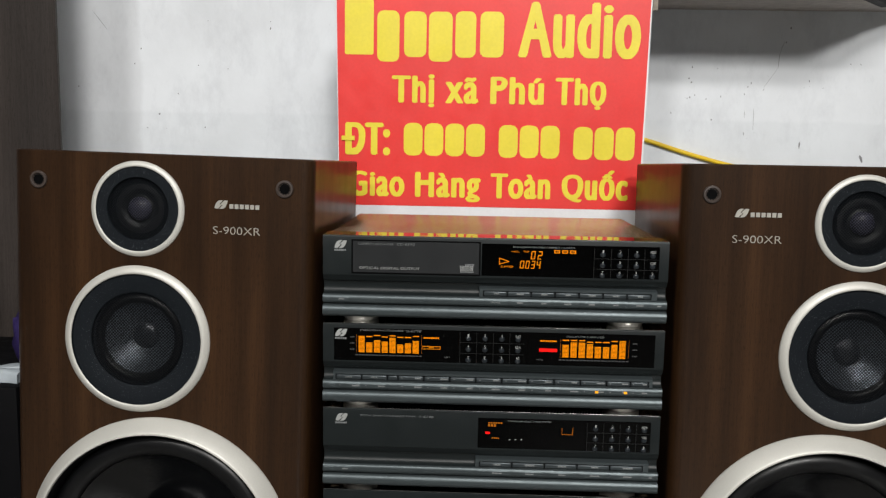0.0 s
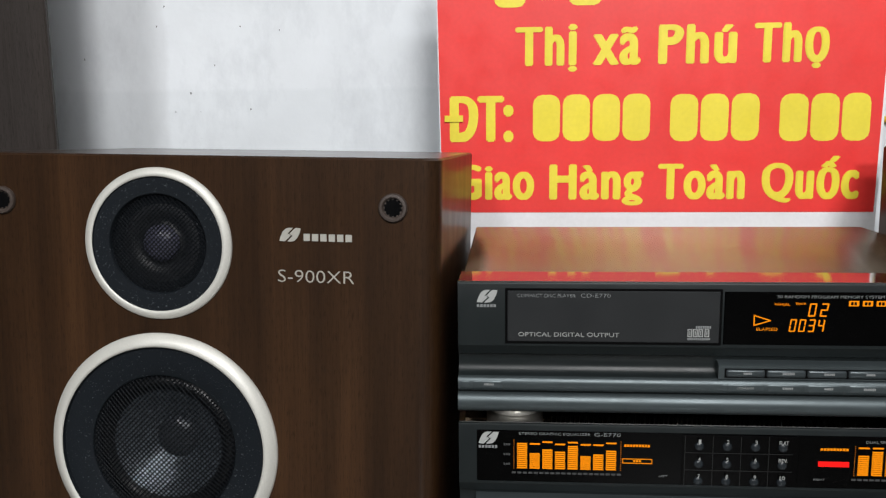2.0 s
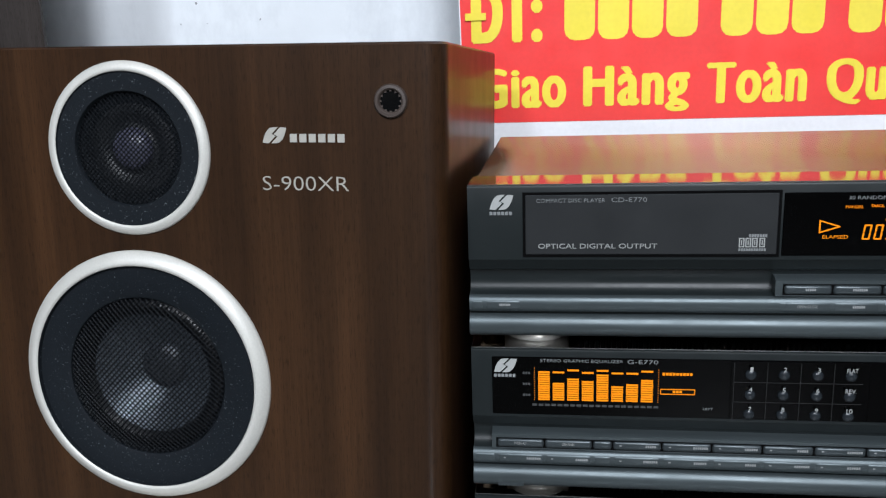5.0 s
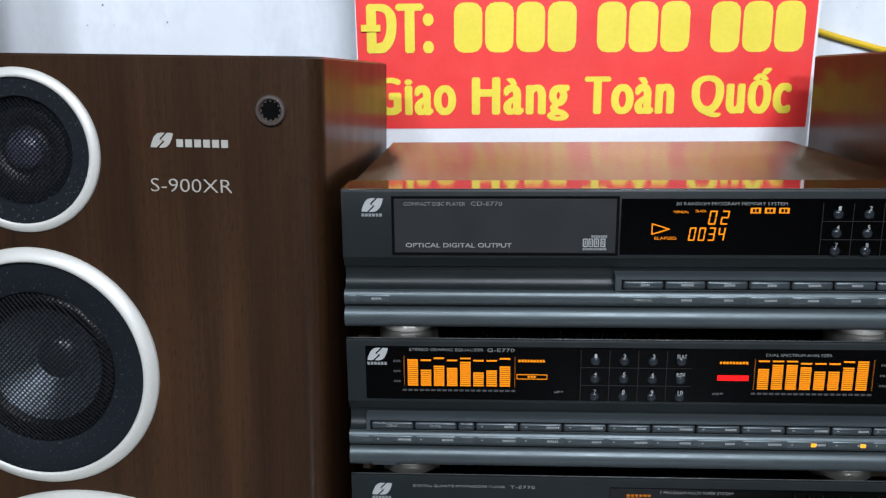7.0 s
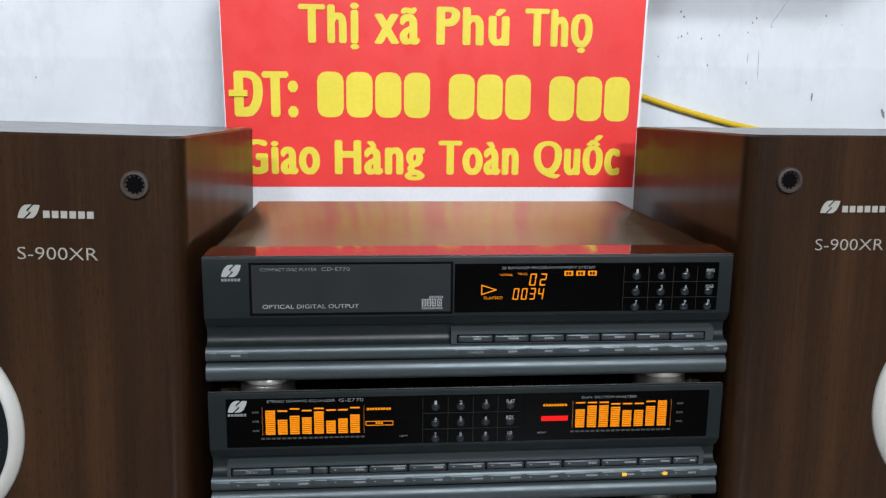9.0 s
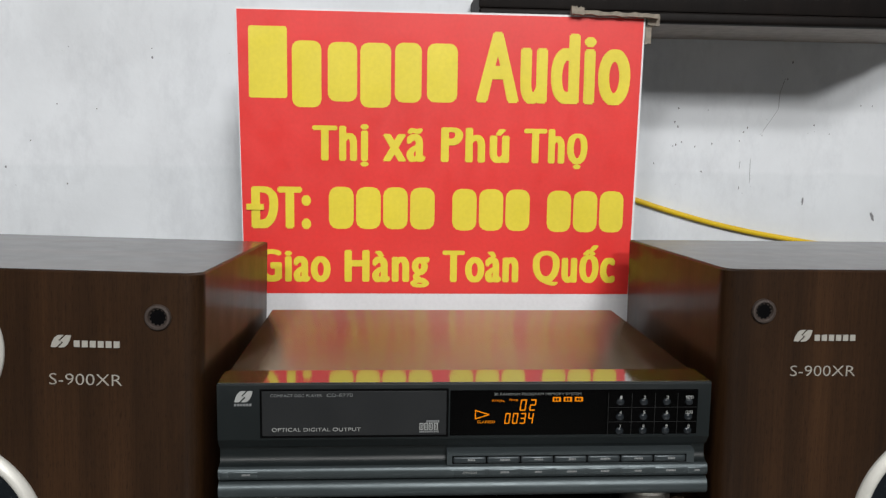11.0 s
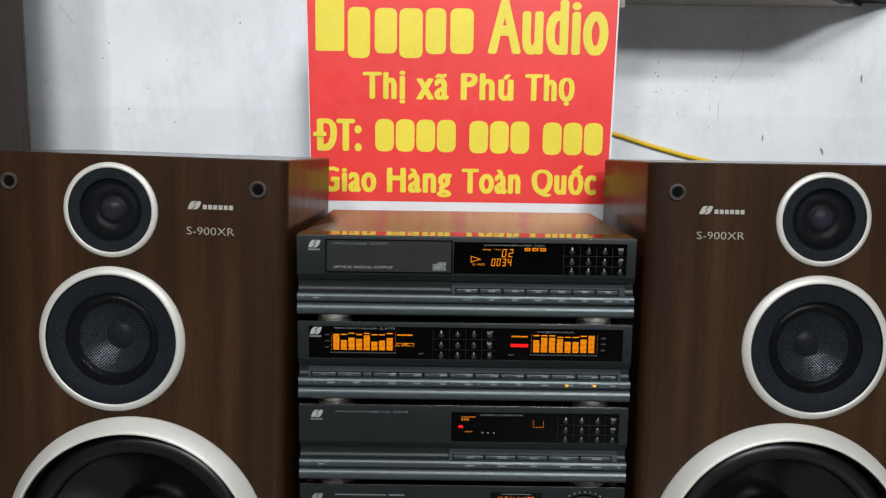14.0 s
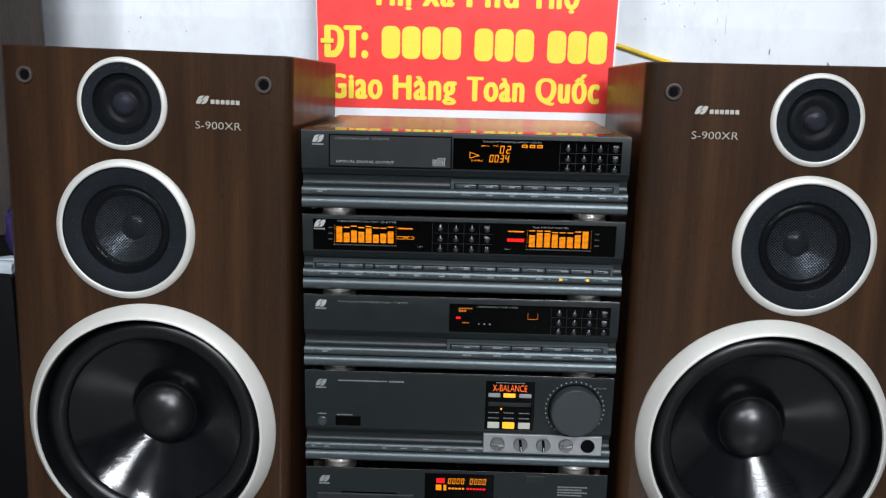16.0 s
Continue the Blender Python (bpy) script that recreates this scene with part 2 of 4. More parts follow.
def tiles():
    m, nt, b = nodes_of("grey_floor_tile")
    br = nt.nodes.new("ShaderNodeTexBrick")
    br.offset = 0
    br.inputs["Color1"].default_value, br.inputs["Color2"].default_value = (0.175, 0.17, 0.158, 1), (0.195, 0.19, 0.175, 1)
    br.inputs["Mortar"].default_value = (0.25, 0.24, 0.22, 1)
    br.inputs["Scale"].default_value, br.inputs["Mortar Size"].default_value = 1.0, 0.003
    br.inputs["Brick Width"].default_value, br.inputs["Row Height"].default_value = 0.5, 0.5
    nt.links.new(coord(nt), br.inputs["Vector"])
    nt.links.new(br.outputs["Color"], b.inputs["Base Color"])
    b.inputs["Roughness"].default_value = 0.25
    return m


TILES = tiles()


# ---- mesh helpers ----
def link_mesh(name, me, material, parent=None, label="", smooth=None):
    if material is not None:
        me.materials.clear()
        me.materials.append(material)
    if smooth is not None:
        me.shade_smooth() if smooth == 180 else me.set_sharp_from_angle(angle=radians(smooth))
    ob = new(name, me)
    ob.parent = parent
    return tagged(ob, label)


def part(name, bm, material, parent=None, label="", smooth=None):
    me = bpy.data.meshes.new(name)
    bmesh.ops.recalc_face_normals(bm, faces=bm.faces)
    if smooth is not None:
        for f in bm.faces:
            f.smooth = True
    bm.to_mesh(me)
    bm.free()
    return link_mesh(name, me, material, parent, label, smooth)


def thing(name, m, label, category, group=""):
    ob = new(name)
    ob.empty_display_size = 0.05
    ob.matrix_world = m
    return tagged(ob, label, category, group)


def add_box(bm, x0, x1, y0, y1, z0, z1):
    v = [bm.verts.new((x, y, z)) for z in (z0, z1) for x, y in ((x0, y0), (x1, y0), (x1, y1), (x0, y1))]
    for q in ((3, 2, 1, 0), (4, 5, 6, 7), (0, 1, 5, 4), (1, 2, 6, 5), (2, 3, 7, 6), (3, 0, 4, 7)):
        bm.faces.new([v[i] for i in q])


def box(x0, x1, y0, y1, z0, z1, r=0.0, seg=2):
    bm = bmesh.new()
    add_box(bm, x0, x1, y0, y1, z0, z1)
    if r:
        bmesh.ops.bevel(bm, geom=bm.edges[:], offset=r, segments=seg, affect="EDGES", profile=0.5)
    return bm


def lathe(profile, n=64, at=(0, 0, 0), closed=False, bm=None):
    """Turns (radius, y) round the y axis; -y is the front."""
    bm = bm or bmesh.new()
    rings = []
    for r, y in profile:
        if r < 1e-6:
            rings.append([bm.verts.new((at[0], at[1] + y, at[2]))])
        else:
            rings.append([bm.verts.new((at[0] + r * math.cos(a), at[1] + y, at[2] + r * math.sin(a)))
                          for a in (2 * math.pi * i / n for i in range(n))])
    pairs = list(zip(rings, rings[1:])) + ([(rings[-1], rings[0])] if closed else [])
    for a, b in pairs:
        for i in range(n):
            j = (i + 1) % n
            if len(a) == 1 and len(b) == 1:
                continue
            if len(a) == 1:
                bm.faces.new((a[0], b[i], b[j]))
            elif len(b) == 1:
                bm.faces.new((a[i], a[j], b[0]))
            else:
                bm.faces.new((a[i], a[j], b[j], b[i]))
    return bm


def prism(outline, y0, y1):
    """A polygon in x and z, given depth along y."""
    bm = bmesh.new()
    a = [bm.verts.new((x, y0, z)) for x, z in outline]
    b = [bm.verts.new((x, y1, z)) for x, z in outline]
    bm.faces.new(a)
    bm.faces.new(b[::-1])
    for i in range(len(a)):
        j = (i + 1) % len(a)
        bm.faces.new((a[i], b[i], b[j], a[j]))
    return bm


def extrude_x(section, x0, x1):
    """A closed section in y and z, drawn out along x."""
    bm = bmesh.new()
    a = [bm.verts.new((x0, y, z)) for y, z in section]
    b = [bm.verts.new((x1, y, z)) for y, z in section]
    bm.faces.new(a)
    bm.faces.new(b[::-1])
    for i in range(len(a)):
        j = (i + 1) % len(a)
        bm.faces.new((a[i], b[i], b[j], a[j]))
    return bm


def text(name, body, x0, x1, z0, z1, y, material, parent, depth=0.0004, bold=0.0, label="", poster=False, thin=0.012):
    """Lettering that fills the box x0..x1, z0..z1 on the plane y, facing -y; bold: metres by which the strokes are widened, in layers;
    poster: z0 is the baseline and z1 the height of capitals, with tall small letters and short tails."""
    cu = bpy.data.curves.new(name, "FONT")
    cu.body, cu.resolution_u, cu.space_character = body, 6 if poster else 3, 1.14 if poster else 1.0
    cu.offset = 0.0 if poster else -thin
    ob = bpy.data.objects.new(name, cu)
    scene.collection.objects.link(ob)
    me = bpy.data.meshes.new_from_object(ob.evaluated_get(bpy.context.evaluated_depsgraph_get()))
    bpy.data.objects.remove(ob)
    bpy.data.curves.remove(cu)
    co, polys = [v.co.copy() for v in me.vertices], [tuple(p.vertices) for p in me.polygons]
    bpy.data.meshes.remove(me)
    xs, ys = [c.x for c in co], [c.y for c in co]
    bz = bold * 0.5
    sx, sz = (x1 - x0 - 2 * bold) / (max(xs) - min(xs)), (z1 - z0 - 2 * bz) / (max(ys) - min(ys))
    lx, ly = min(xs), min(ys)

    def height(v):
        if not poster:
            return z0 + bz + (v - ly) * sz
        cap, v = z1 - z0 - 2 * bz, v / 0.682
        return z0 + bz + cap * (0.55 * v if v < 0 else v * 0.775 / 0.658 if v < 0.658 else 0.775 + (v - 0.658) * 0.225 / 0.342 if v < 1 else 1 + 0.6 * (v - 1))

    shifts = [(0, 0)] if not bold else [(i / 2, 0) for i in (-2, -1, 0, 1, 2)] + [(i / 2, j) for j in (-1, 1) for i in (-1, 0, 1)]
    bm = bmesh.new()
    for k, (i, j) in enumerate(shifts):
        vs = [bm.verts.new((x0 + bold + (c.x - lx) * sx + bold * i, y - depth - 0.00006 * k, height(c.y) + bz * j)) for c in co]
        for p in polys:
            try:
                bm.faces.new([vs[q] for q in p])
            except ValueError:
                pass
    loose = [v for v in bm.verts if not v.link_faces]
    bmesh.ops.delete(bm, geom=loose, context="VERTS")
    got = bmesh.ops.extrude_face_region(bm, geom=bm.faces[:], use_keep_orig=True)
    for v in got["geom"]:
        if isinstance(v, bmesh.types.BMVert):
            v.co.y = y
    return part(name, bm, material, parent, label)


def round_bar(x0, x1, z0, z1, y0, y1, r):
    pts = []
    r = min(r, (x1 - x0) / 2 - 1e-5, (z1 - z0) / 2 - 1e-5)
    for cx, cz, a0 in ((x1 - r, z1 - r, 0), (x0 + r, z1 - r, 90), (x0 + r, z0 + r, 180), (x1 - r, z0 + r, 270)):
        for k in range(4):
            a = radians(a0 + 30 * k)
            pts.append((cx + r * math.cos(a), cz + r * math.sin(a)))
    return prism(pts, y0, y1)


def emblem(x, z, h, y, material, parent, bar_material=None, bar=True):
    """Two leaning leaf shapes, and for the small one a row of short bars beneath."""
    w = h * 1.55
    unit = [(0, 0.03), (0.02, 0.40), (0.10, 0.76), (0.24, 0.96), (0.40, 1.0), (0.61, 1.0), (0.365, 0.58), (0.565, 0.44), (0.30, 0.0)]
    left = [(a * w, b * h) for a, b in unit]
    right = [((1 - a) * w + w * 0.03, (1 - b) * h) for a, b in unit]
    for outline in (left, right):
        part("emblem", prism([(x + px * 0.88 + pz * 0.2, z + pz) for px, pz in outline], y - 0.0006, y), material, parent)
    if bar:
        bars(x, x + w, z - h * 0.36, z - h * 0.14, y, 6, bar_material or material, parent)


def bars(x0, x1, z0, z1, y, n, material, parent, name="mark", depth=0.0004, fill=0.74):
    """A row of n plain bars that fills the box."""
    bm = bmesh.new()
    step = (x1 - x0) / n
    for i in range(n):
        add_box(bm, x0 + i * step, x0 + i * step + step * fill, y - depth, y, z0, z1)
    return tagged(part(name, bm, material, parent), kind="stuff")


# ---- the room ----
WALL_Y = 0.59
X0, X1, Y0, CEIL = -2.6, 3.9, -9.0, 5.2


def setting(name, bm, material, label, category):
    return tagged(part(name, bm, material), label, category, kind="structure")


setting("floor", box(X0 - 0.1, X1 + 0.1, Y0 - 0.1, WALL_Y + 0.1, FLOOR_Z - 0.1, FLOOR_Z), TILES, "grey glossy tiled shop floor", "floor")
setting("wall_north", box(X0 - 0.1, X1 + 0.1, WALL_Y, WALL_Y + 0.12, FLOOR_Z, CEIL), PLASTER, "old white plaster wall, smudged and chipped", "wall")
setting("wall_south", box(X0 - 0.1, X1 + 0.1, Y0 - 0.12, Y0, FLOOR_Z, CEIL), ROOM_WALL, "plain grey painted wall", "wall")
setting("wall_west", box(X0 - 0.12, X0, Y0, WALL_Y, FLOOR_Z, CEIL), ROOM_WALL, "plain grey painted wall", "wall")
setting("wall_east", box(X1, X1 + 0.12, Y0, WALL_Y, FLOOR_Z, CEIL), ROOM_WALL, "plain grey painted wall", "wall")
setting("ceiling", box(X0 - 0.1, X1 + 0.1, Y0 - 0.1, WALL_Y + 0.1, CEIL, CEIL + 0.1), CEILING, "plain grey ceiling", "ceiling")

# chips and specks in the plaster
random.seed(7)
CHIPS = [(-0.422, 1.027, 3.2), (-0.422, 1.040, 1.6), (0.381, 0.966, 2.6), (0.493, 0.938, 2.4), (0.345, 0.880, 2.2), (0.422, 0.868, 2.4),
         (0.376, 0.945, 2.4), (0.381, 0.938, 3.0), (0.379, 0.910, 2.6), (0.410, 0.907, 2.0), (0.388, 0.914, 1.8), (0.437, 0.912, 2.0), (0.481, 0.917, 1.8), (0.487, 0.931, 2.0),
         (0.560, 1.040, 3.0), (0.553, 1.014, 2.0), (0.517, 0.926, 1.8), (0.601, 0.943, 2.4), (0.675, 0.975, 1.8), (0.694, 0.975, 1.6), (0.627, 0.930, 1.5),
         (-0.641, 0.8625, 2.6), (-0.799, 0.913, 2.4), (-0.674, 0.986, 2.4), (-0.687, 0.958, 2.2), (-0.552, 0.838, 2.0), (-0.505, 0.950, 1.6), (-0.5625, 0.956, 1.8), (-0.603, 0.902, 1.8)]
chips = bmesh.new()
for cx, cz, r in CHIPS:
    n = 9
    ring = [chips.verts.new((cx + r * 0.0006 * random.uniform(0.5, 1.0) * math.cos(a), WALL_Y - 0.0006, cz + r * 0.0008 * random.uniform(0.6, 1.1) * math.sin(a)))
            for a in (2 * math.pi * k / n for k in range(n))]
    low = [chips.verts.new((v.co.x, WALL_Y + 0.001, v.co.z)) for v in ring]
    chips.faces.new(ring)
    for k in range(n):
        chips.faces.new((ring[k], ring[(k + 1) % n], low[(k + 1) % n], low[k]))
# fine scratches and flakes: start, end and width in millimetres
SCRATCHES = [((0.5496, 1.015), (0.5423, 0.994), 0.6), ((0.5423, 0.994), (0.5412, 0.967), 0.8), ((0.5412, 0.967), (0.5137, 0.926), 0.35), ((0.773, 0.947), (0.773, 0.931), 4.0),
             ((0.705, 0.806), (0.711, 0.792), 5.0), ((0.5908, 0.829), (0.590, 0.817), 3.0), ((0.484, 0.886), (0.4835, 0.873), 0.6), ((0.5006, 0.890), (0.5015, 0.849), 0.45),
             ((0.4845, 0.846), (0.484, 0.840), 1.0), ((-0.766, 1.056), (-0.739, 1.021), 0.6)]
for (xa, za), (xb, zb), w in SCRATCHES:
    d = Vector((xb - xa, zb - za))
    nx, nz = -d.y / d.length * w * 0.0005, d.x / d.length * w * 0.0005
    outline = []
    for k in range(7):
        f = k / 6
        half = math.sin(math.pi * (0.12 + 0.8 * f)) * random.uniform(0.75, 1.0)
        outline.append((xa + d.x * f + random.uniform(-0.25, 0.25) * nx, za + d.y * f, half))
    ring = [(x + nx * h, z + nz * h) for x, z, h in outline] + [(x - nx * h, z - nz * h) for x, z, h in reversed(outline)]
    top, low = ([chips.verts.new((x, yy, z)) for x, z in ring] for yy in (WALL_Y - 0.0006, WALL_Y + 0.001))
    chips.faces.new(top)
    for k in range(len(ring)):
        chips.faces.new((top[k], top[(k + 1) % len(ring)], low[(k + 1) % len(ring)], low[k]))
tagged(part("wall_chips", chips, CHIP), "small dark chips and specks in white plaster", "wall damage", kind="stuff")


# ---- loudspeakers ----
SPK_W, SPK_D, SPK_H = 0.393, 0.310, 0.736


def cabinet_body(w, d, h, holes, r=0.016):
    pts = []
    for cx, cy, a0 in ((w / 2 - r, r, 270), (-w / 2 + r, r, 180)):
        arc = [(cx + r * math.cos(radians(a0 + s)), cy + r * math.sin(radians(a0 + s))) for s in (90, 75, 60, 45, 30, 15, 0)]
        pts += arc
    pts += [(-w / 2, d), (w / 2, d)]
    bm = bmesh.new()
    e = 0.0012
    rings = []
    for z, k in ((0, 0), (h - e, 0), (h, e)):
        rings.append([bm.verts.new((x * (1 - 2 * k / w), y + (k if y < d / 2 else -k), z)) for x, y in pts])
    n = len(pts)
    for k, (a, b) in enumerate(zip(rings, rings[1:])):
        for i in range(n):
            if not (k == 0 and i == 6):
                bm.faces.new((a[i], a[(i + 1) % n], b[(i + 1) % n], b[i]))
    bm.faces.new(rings[0][::-1])
    bm.faces.new(rings[-1])
    # the baffle, with a round opening for each driver
    loop = [rings[0][6], rings[0][7], rings[1][7], rings[1][6]]
    edges = [bm.edges.get((loop[q], loop[(q + 1) % 4])) or bm.edges.new((loop[q], loop[(q + 1) % 4])) for q in range(4)]
    for cx, cz, rad in holes:
        m = 64
        front = [bm.verts.new((cx + rad * math.cos(2 * math.pi * q / m), 0, cz + rad * math.sin(2 * math.pi * q / m))) for q in range(m)]
        back = [bm.verts.new((v.co.x, 0.024, v.co.z)) for v in front]
        edges += [bm.edges.new((front[q], front[(q + 1) % m])) for q in range(m)]
        for q in range(m):
            bm.faces.new((front[q], front[(q + 1) % m], back[(q + 1) % m], back[q]))
    bmesh.ops.triangle_fill(bm, edges=edges, use_beauty=True)
    return bm


def wire_grille(cx, cz, radius, y_of, pitch, w, parent, name="grille"):
    """Crossed wires over a round opening, following the bulge y_of(r)."""
    verts, faces = [], []
    c, s = math.cos(radians(45)), math.sin(radians(45))
    for direction in ((c, s), (-c, s)):
        px, pz = -direction[1], direction[0]
        count = int(radius / pitch)
        for k in range(-count, count + 1):
            off = k * pitch
            half = math.sqrt(max(radius * radius - off * off, 0))
            if half < pitch:
                continue
            m = max(4, int(half * 2 / 0.007))
            base = len(verts)
            for i in range(m + 1):
                t = -half + 2 * half * i / m
                x, z = px * off + direction[0] * t, pz * off + direction[1] * t
                y = y_of(math.hypot(x, z))
                verts += [(cx + x + px * w / 2, y, cz + z + pz * w / 2), (cx + x, y - w * 0.6, cz + z), (cx + x - px * w / 2, y, cz + z - pz * w / 2)]
                if i:
                    a = base + 3 * i
                    faces += [(a - 3, a - 2, a + 1, a), (a - 2, a - 1, a + 2, a + 1)]
    me = bpy.data.meshes.new(name)
    me.from_pydata(verts, [], faces)
    me.update()
    return tagged(link_mesh(name, me, WIRE, parent, "fine black woven wire grille"), kind="stuff")


def dome_profile(r, height, y, n=10):
    return [(r * math.cos(radians(90 * i / n)), y - height * math.sin(radians(90 * i / n))) for i in range(n)] + [(0, y - height)]


def loudspeaker(m, side, label):
    """side: +1 for the pair's one whose small drivers sit towards +x, -1 for its mirror image."""
    sp = thing("loudspeaker", m, label, "speaker", "pair of loudspeakers")
    top = SPK_H
    tx, mx = 0.0295 * side, 0.0300 * side
    tz, mz, wz = top - 0.0702, top - 0.2390, top - 0.5195
    part("cabinet", cabinet_body(SPK_W, SPK_D, SPK_H, [(tx, tz, 0.0425), (mx, mz, 0.0630), (0, wz, 0.1560)]), WOOD, sp, "dark walnut veneer cabinet with rounded front edges", 35)
    plate = bmesh.new()
    ring = []
    for cx, a0 in ((SPK_W / 2 - 0.017, 0), (-SPK_W / 2 + 0.017, 270)):
        ring += [(cx + 0.0145 * math.cos(radians(-a)), 0.017 + 0.0145 * math.sin(radians(-a))) for a in ((0, 22, 45, 68, 90) if a0 == 0 else (90, 112, 135, 158, 180))]
    ring += [(-SPK_W / 2 + 0.0025, SPK_D - 0.0025), (SPK_W / 2 - 0.0025, SPK_D - 0.0025)]
    low, high = ([plate.verts.new((x, y, z)) for x, y in ring] for z in (SPK_H - 0.001, SPK_H + 0.0005))
    plate.faces.new(high)
    for q in range(len(ring)):
        plate.faces.new((low[q], low[(q + 1) % len(ring)], high[(q + 1) % len(ring)], high[q]))
    part("top_panel", plate, WOOD_TOP, sp, "walnut veneer top with grain along its width")
    # tweeter
    at = (tx, 0, tz)
    tw = part("tweeter", lathe([(0.0540, -0.0036), (0.0532, -0.0022), (0.0406, -0.0018), (0.0398, -0.0008), (0.0394, 0.0050), (0.0300, 0.0062)], 72, at), FELT, sp, "speckled dark tweeter flange", 35)
    part("trim_ring", lathe([(0.0610, 0.0005), (0.0610, -0.001), (0.0602, -0.0022), (0.0575, -0.0036), (0.0555, -0.0044), (0.0540, -0.0038), (0.0535, -0.002), (0.0535, 0.0005)], 96, at), SILVER, tw, "champagne silver ring", 60)
    part("waveguide", lathe([(0.0320, 0.0060), (0.0270, 0.0052), (0.0225, 0.0058), (0.0200, 0.0078), (0.0178, 0.0084), (0.0150, 0.0066)], 48, at), GUIDE, tw, "dull black ring round the dome", 60)
    part("dome", lathe(dome_profile(0.0152, 0.0085, 0.0066), 40, at), DOME, tw, "soft violet-grey dome", 60)
    wire_grille(tx, tz, 0.0394, lambda r: 0.0010 - 0.0050 * (1 - (r / 0.0394) ** 2), 0.0026, 0.0009, tw)
    # midrange
    at = (mx, 0, mz)
    mid = part("midrange", lathe([(0.0855, -0.0060), (0.0846, -0.0030), (0.0625, -0.0022), (0.0612, -0.0014), (0.0606, 0.0040), (0.0575, 0.0050)], 80, at), FELT, sp, "speckled dark midrange flange", 35)
    part("trim_ring", lathe([(0.0962, 0.0005), (0.0962, -0.001), (0.0955, -0.0026), (0.0910, -0.0054), (0.0880, -0.0070), (0.0860, -0.0066), (0.0850, -0.004), (0.085, 0.0005)], 112, at), SILVER, mid, "champagne silver ring", 60)
    part("surround", lathe([(0.0600, 0.0060), (0.0570, 0.0030), (0.0530, 0.0012), (0.0490, 0.0024), (0.0462, 0.0066)], 64, at), RUBBER, mid, "black rolled surround", 80)
    part("cone", lathe([(0.0465, 0.0064)] + [(0.0465 - 0.0300 * k / 10, 0.0064 + 0.0205 * (k / 10) ** 0.92) for k in range(1, 11)], 64, at), MIDCONE, mid, "shiny grey midrange cone", 60)
    part("dust_cap", lathe(dome_profile(0.0185, 0.0080, 0.0270), 40, at), MIDCAP, mid, "", 60)
    wire_grille(mx, mz, 0.0603, lambda r: -0.0008 - 0.0062 * (1 - (r / 0.0603) ** 2), 0.0030, 0.0011, mid)
    # woofer
    at = (0, 0, wz)
    wf = part("woofer", lathe([(0.1587, -0.0182), (0.1580, -0.0172), (0.1560, -0.0060), (0.1550, 0.0010), (0.1535, 0.0060)], 128, at), RUBBER, sp, "black woofer frame", 35)
    part("trim_ring", lathe([(0.1780, 0.0005), (0.1780, -0.0015), (0.1772, -0.0035), (0.1640, -0.0190), (0.1622, -0.0204), (0.1602, -0.0202), (0.1592, -0.0186), (0.1588, 0.0005)], 128, at), SILVER, wf, "bright champagne silver bevelled ring", 50)
    roll = [(0.1396 + 0.0142 * math.cos(radians(a)), 0.0060 - 0.0110 * math.sin(radians(a))) for a in range(0, 181, 10)]
    part("surround", lathe(roll, 128, at), RUBBER, wf, "rolled rubber surround", 80)
    cone = [(0.1258 - 0.0812 * k / 12, 0.0058 + 0.0485 * (k / 12) ** 0.92) for k in range(13)]
    part("cone", lathe(cone, 128, at), CONE, wf, "glossy black woven woofer cone", 80)
    part("dust_cap", lathe([(0.0468, 0.0530), (0.0462, 0.0480)] + dome_profile(0.0455, 0.0290, 0.0480, 14), 64, at), CAP, wf, "satin black dust cap", 80)
    # sockets for a front grille
    for hx in (-0.160, 0.160):
        sk = lathe([(0.0112, 0.0003), (0.0112, -0.0018), (0.0104, -0.0028), (0.0086, -0.0030), (0.0076, -0.0022), (0.0072, -0.0003)], 28, (hx, 0, top - 0.0375))
        for k in range(12):
            a = 2 * math.pi * k / 12
            r = 0.0070
            add_box(sk, hx + r * math.cos(a) - 0.0007, hx + r * math.cos(a) + 0.0007, -0.0012, -0.0003, top - 0.0375 + r * math.sin(a) - 0.0007, top - 0.0375 + r * math.sin(a) + 0.0007)
        so = part("grille_socket", sk, SOCKET, sp, "brown plastic peg socket", 40)
        # flat black disc: the shade inside the peg hole, put into the colour
        part("bore_shade", lathe([(0.0074, -0.0005), (0, -0.0005)], 24, (hx, 0, top - 0.0375)), DARK, so)
    # badge and lettering
    bx = 0.0695 if side < 0 else -0.131
    bdg = tagged(bars(bx + 0.0200, bx + 0.0600, top - 0.0648, top - 0.0592, 0.0, 6, BADGE, sp, "badge", 0.0008, 0.74), "row of raised silver bars")
    emblem(bx + 0.0005, top - 0.0655, 0.0108, -0.0002, BADGE, bdg, bar=False)
    text("lettering", "S-900XR", bx - 0.001, bx + 0.0600, top - 0.0977, top - 0.0880, 0.0, BADGE, sp, 0.0006, 0.0, "raised silver model lettering", False, 0.014)
    return sp


LEFT_SPEAKER = pose(-0.4240, 0.0175, FLOOR_Z, 0, 0, 0) @ pose(0, 0, SPK_H, -1.6, 1.1, -2.0) @ pose(0, 0, -SPK_H)
RIGHT_SPEAKER = pose(0.4300, 0.0250, FLOOR_Z, 0, 0, 0) @ pose(0, 0, SPK_H, -1.6, 0.0, -0.6) @ pose(0, 0, -SPK_H)
loudspeaker(LEFT_SPEAKER, -1, "dark walnut three-way loudspeaker with silver rings beside a black floor cabinet")
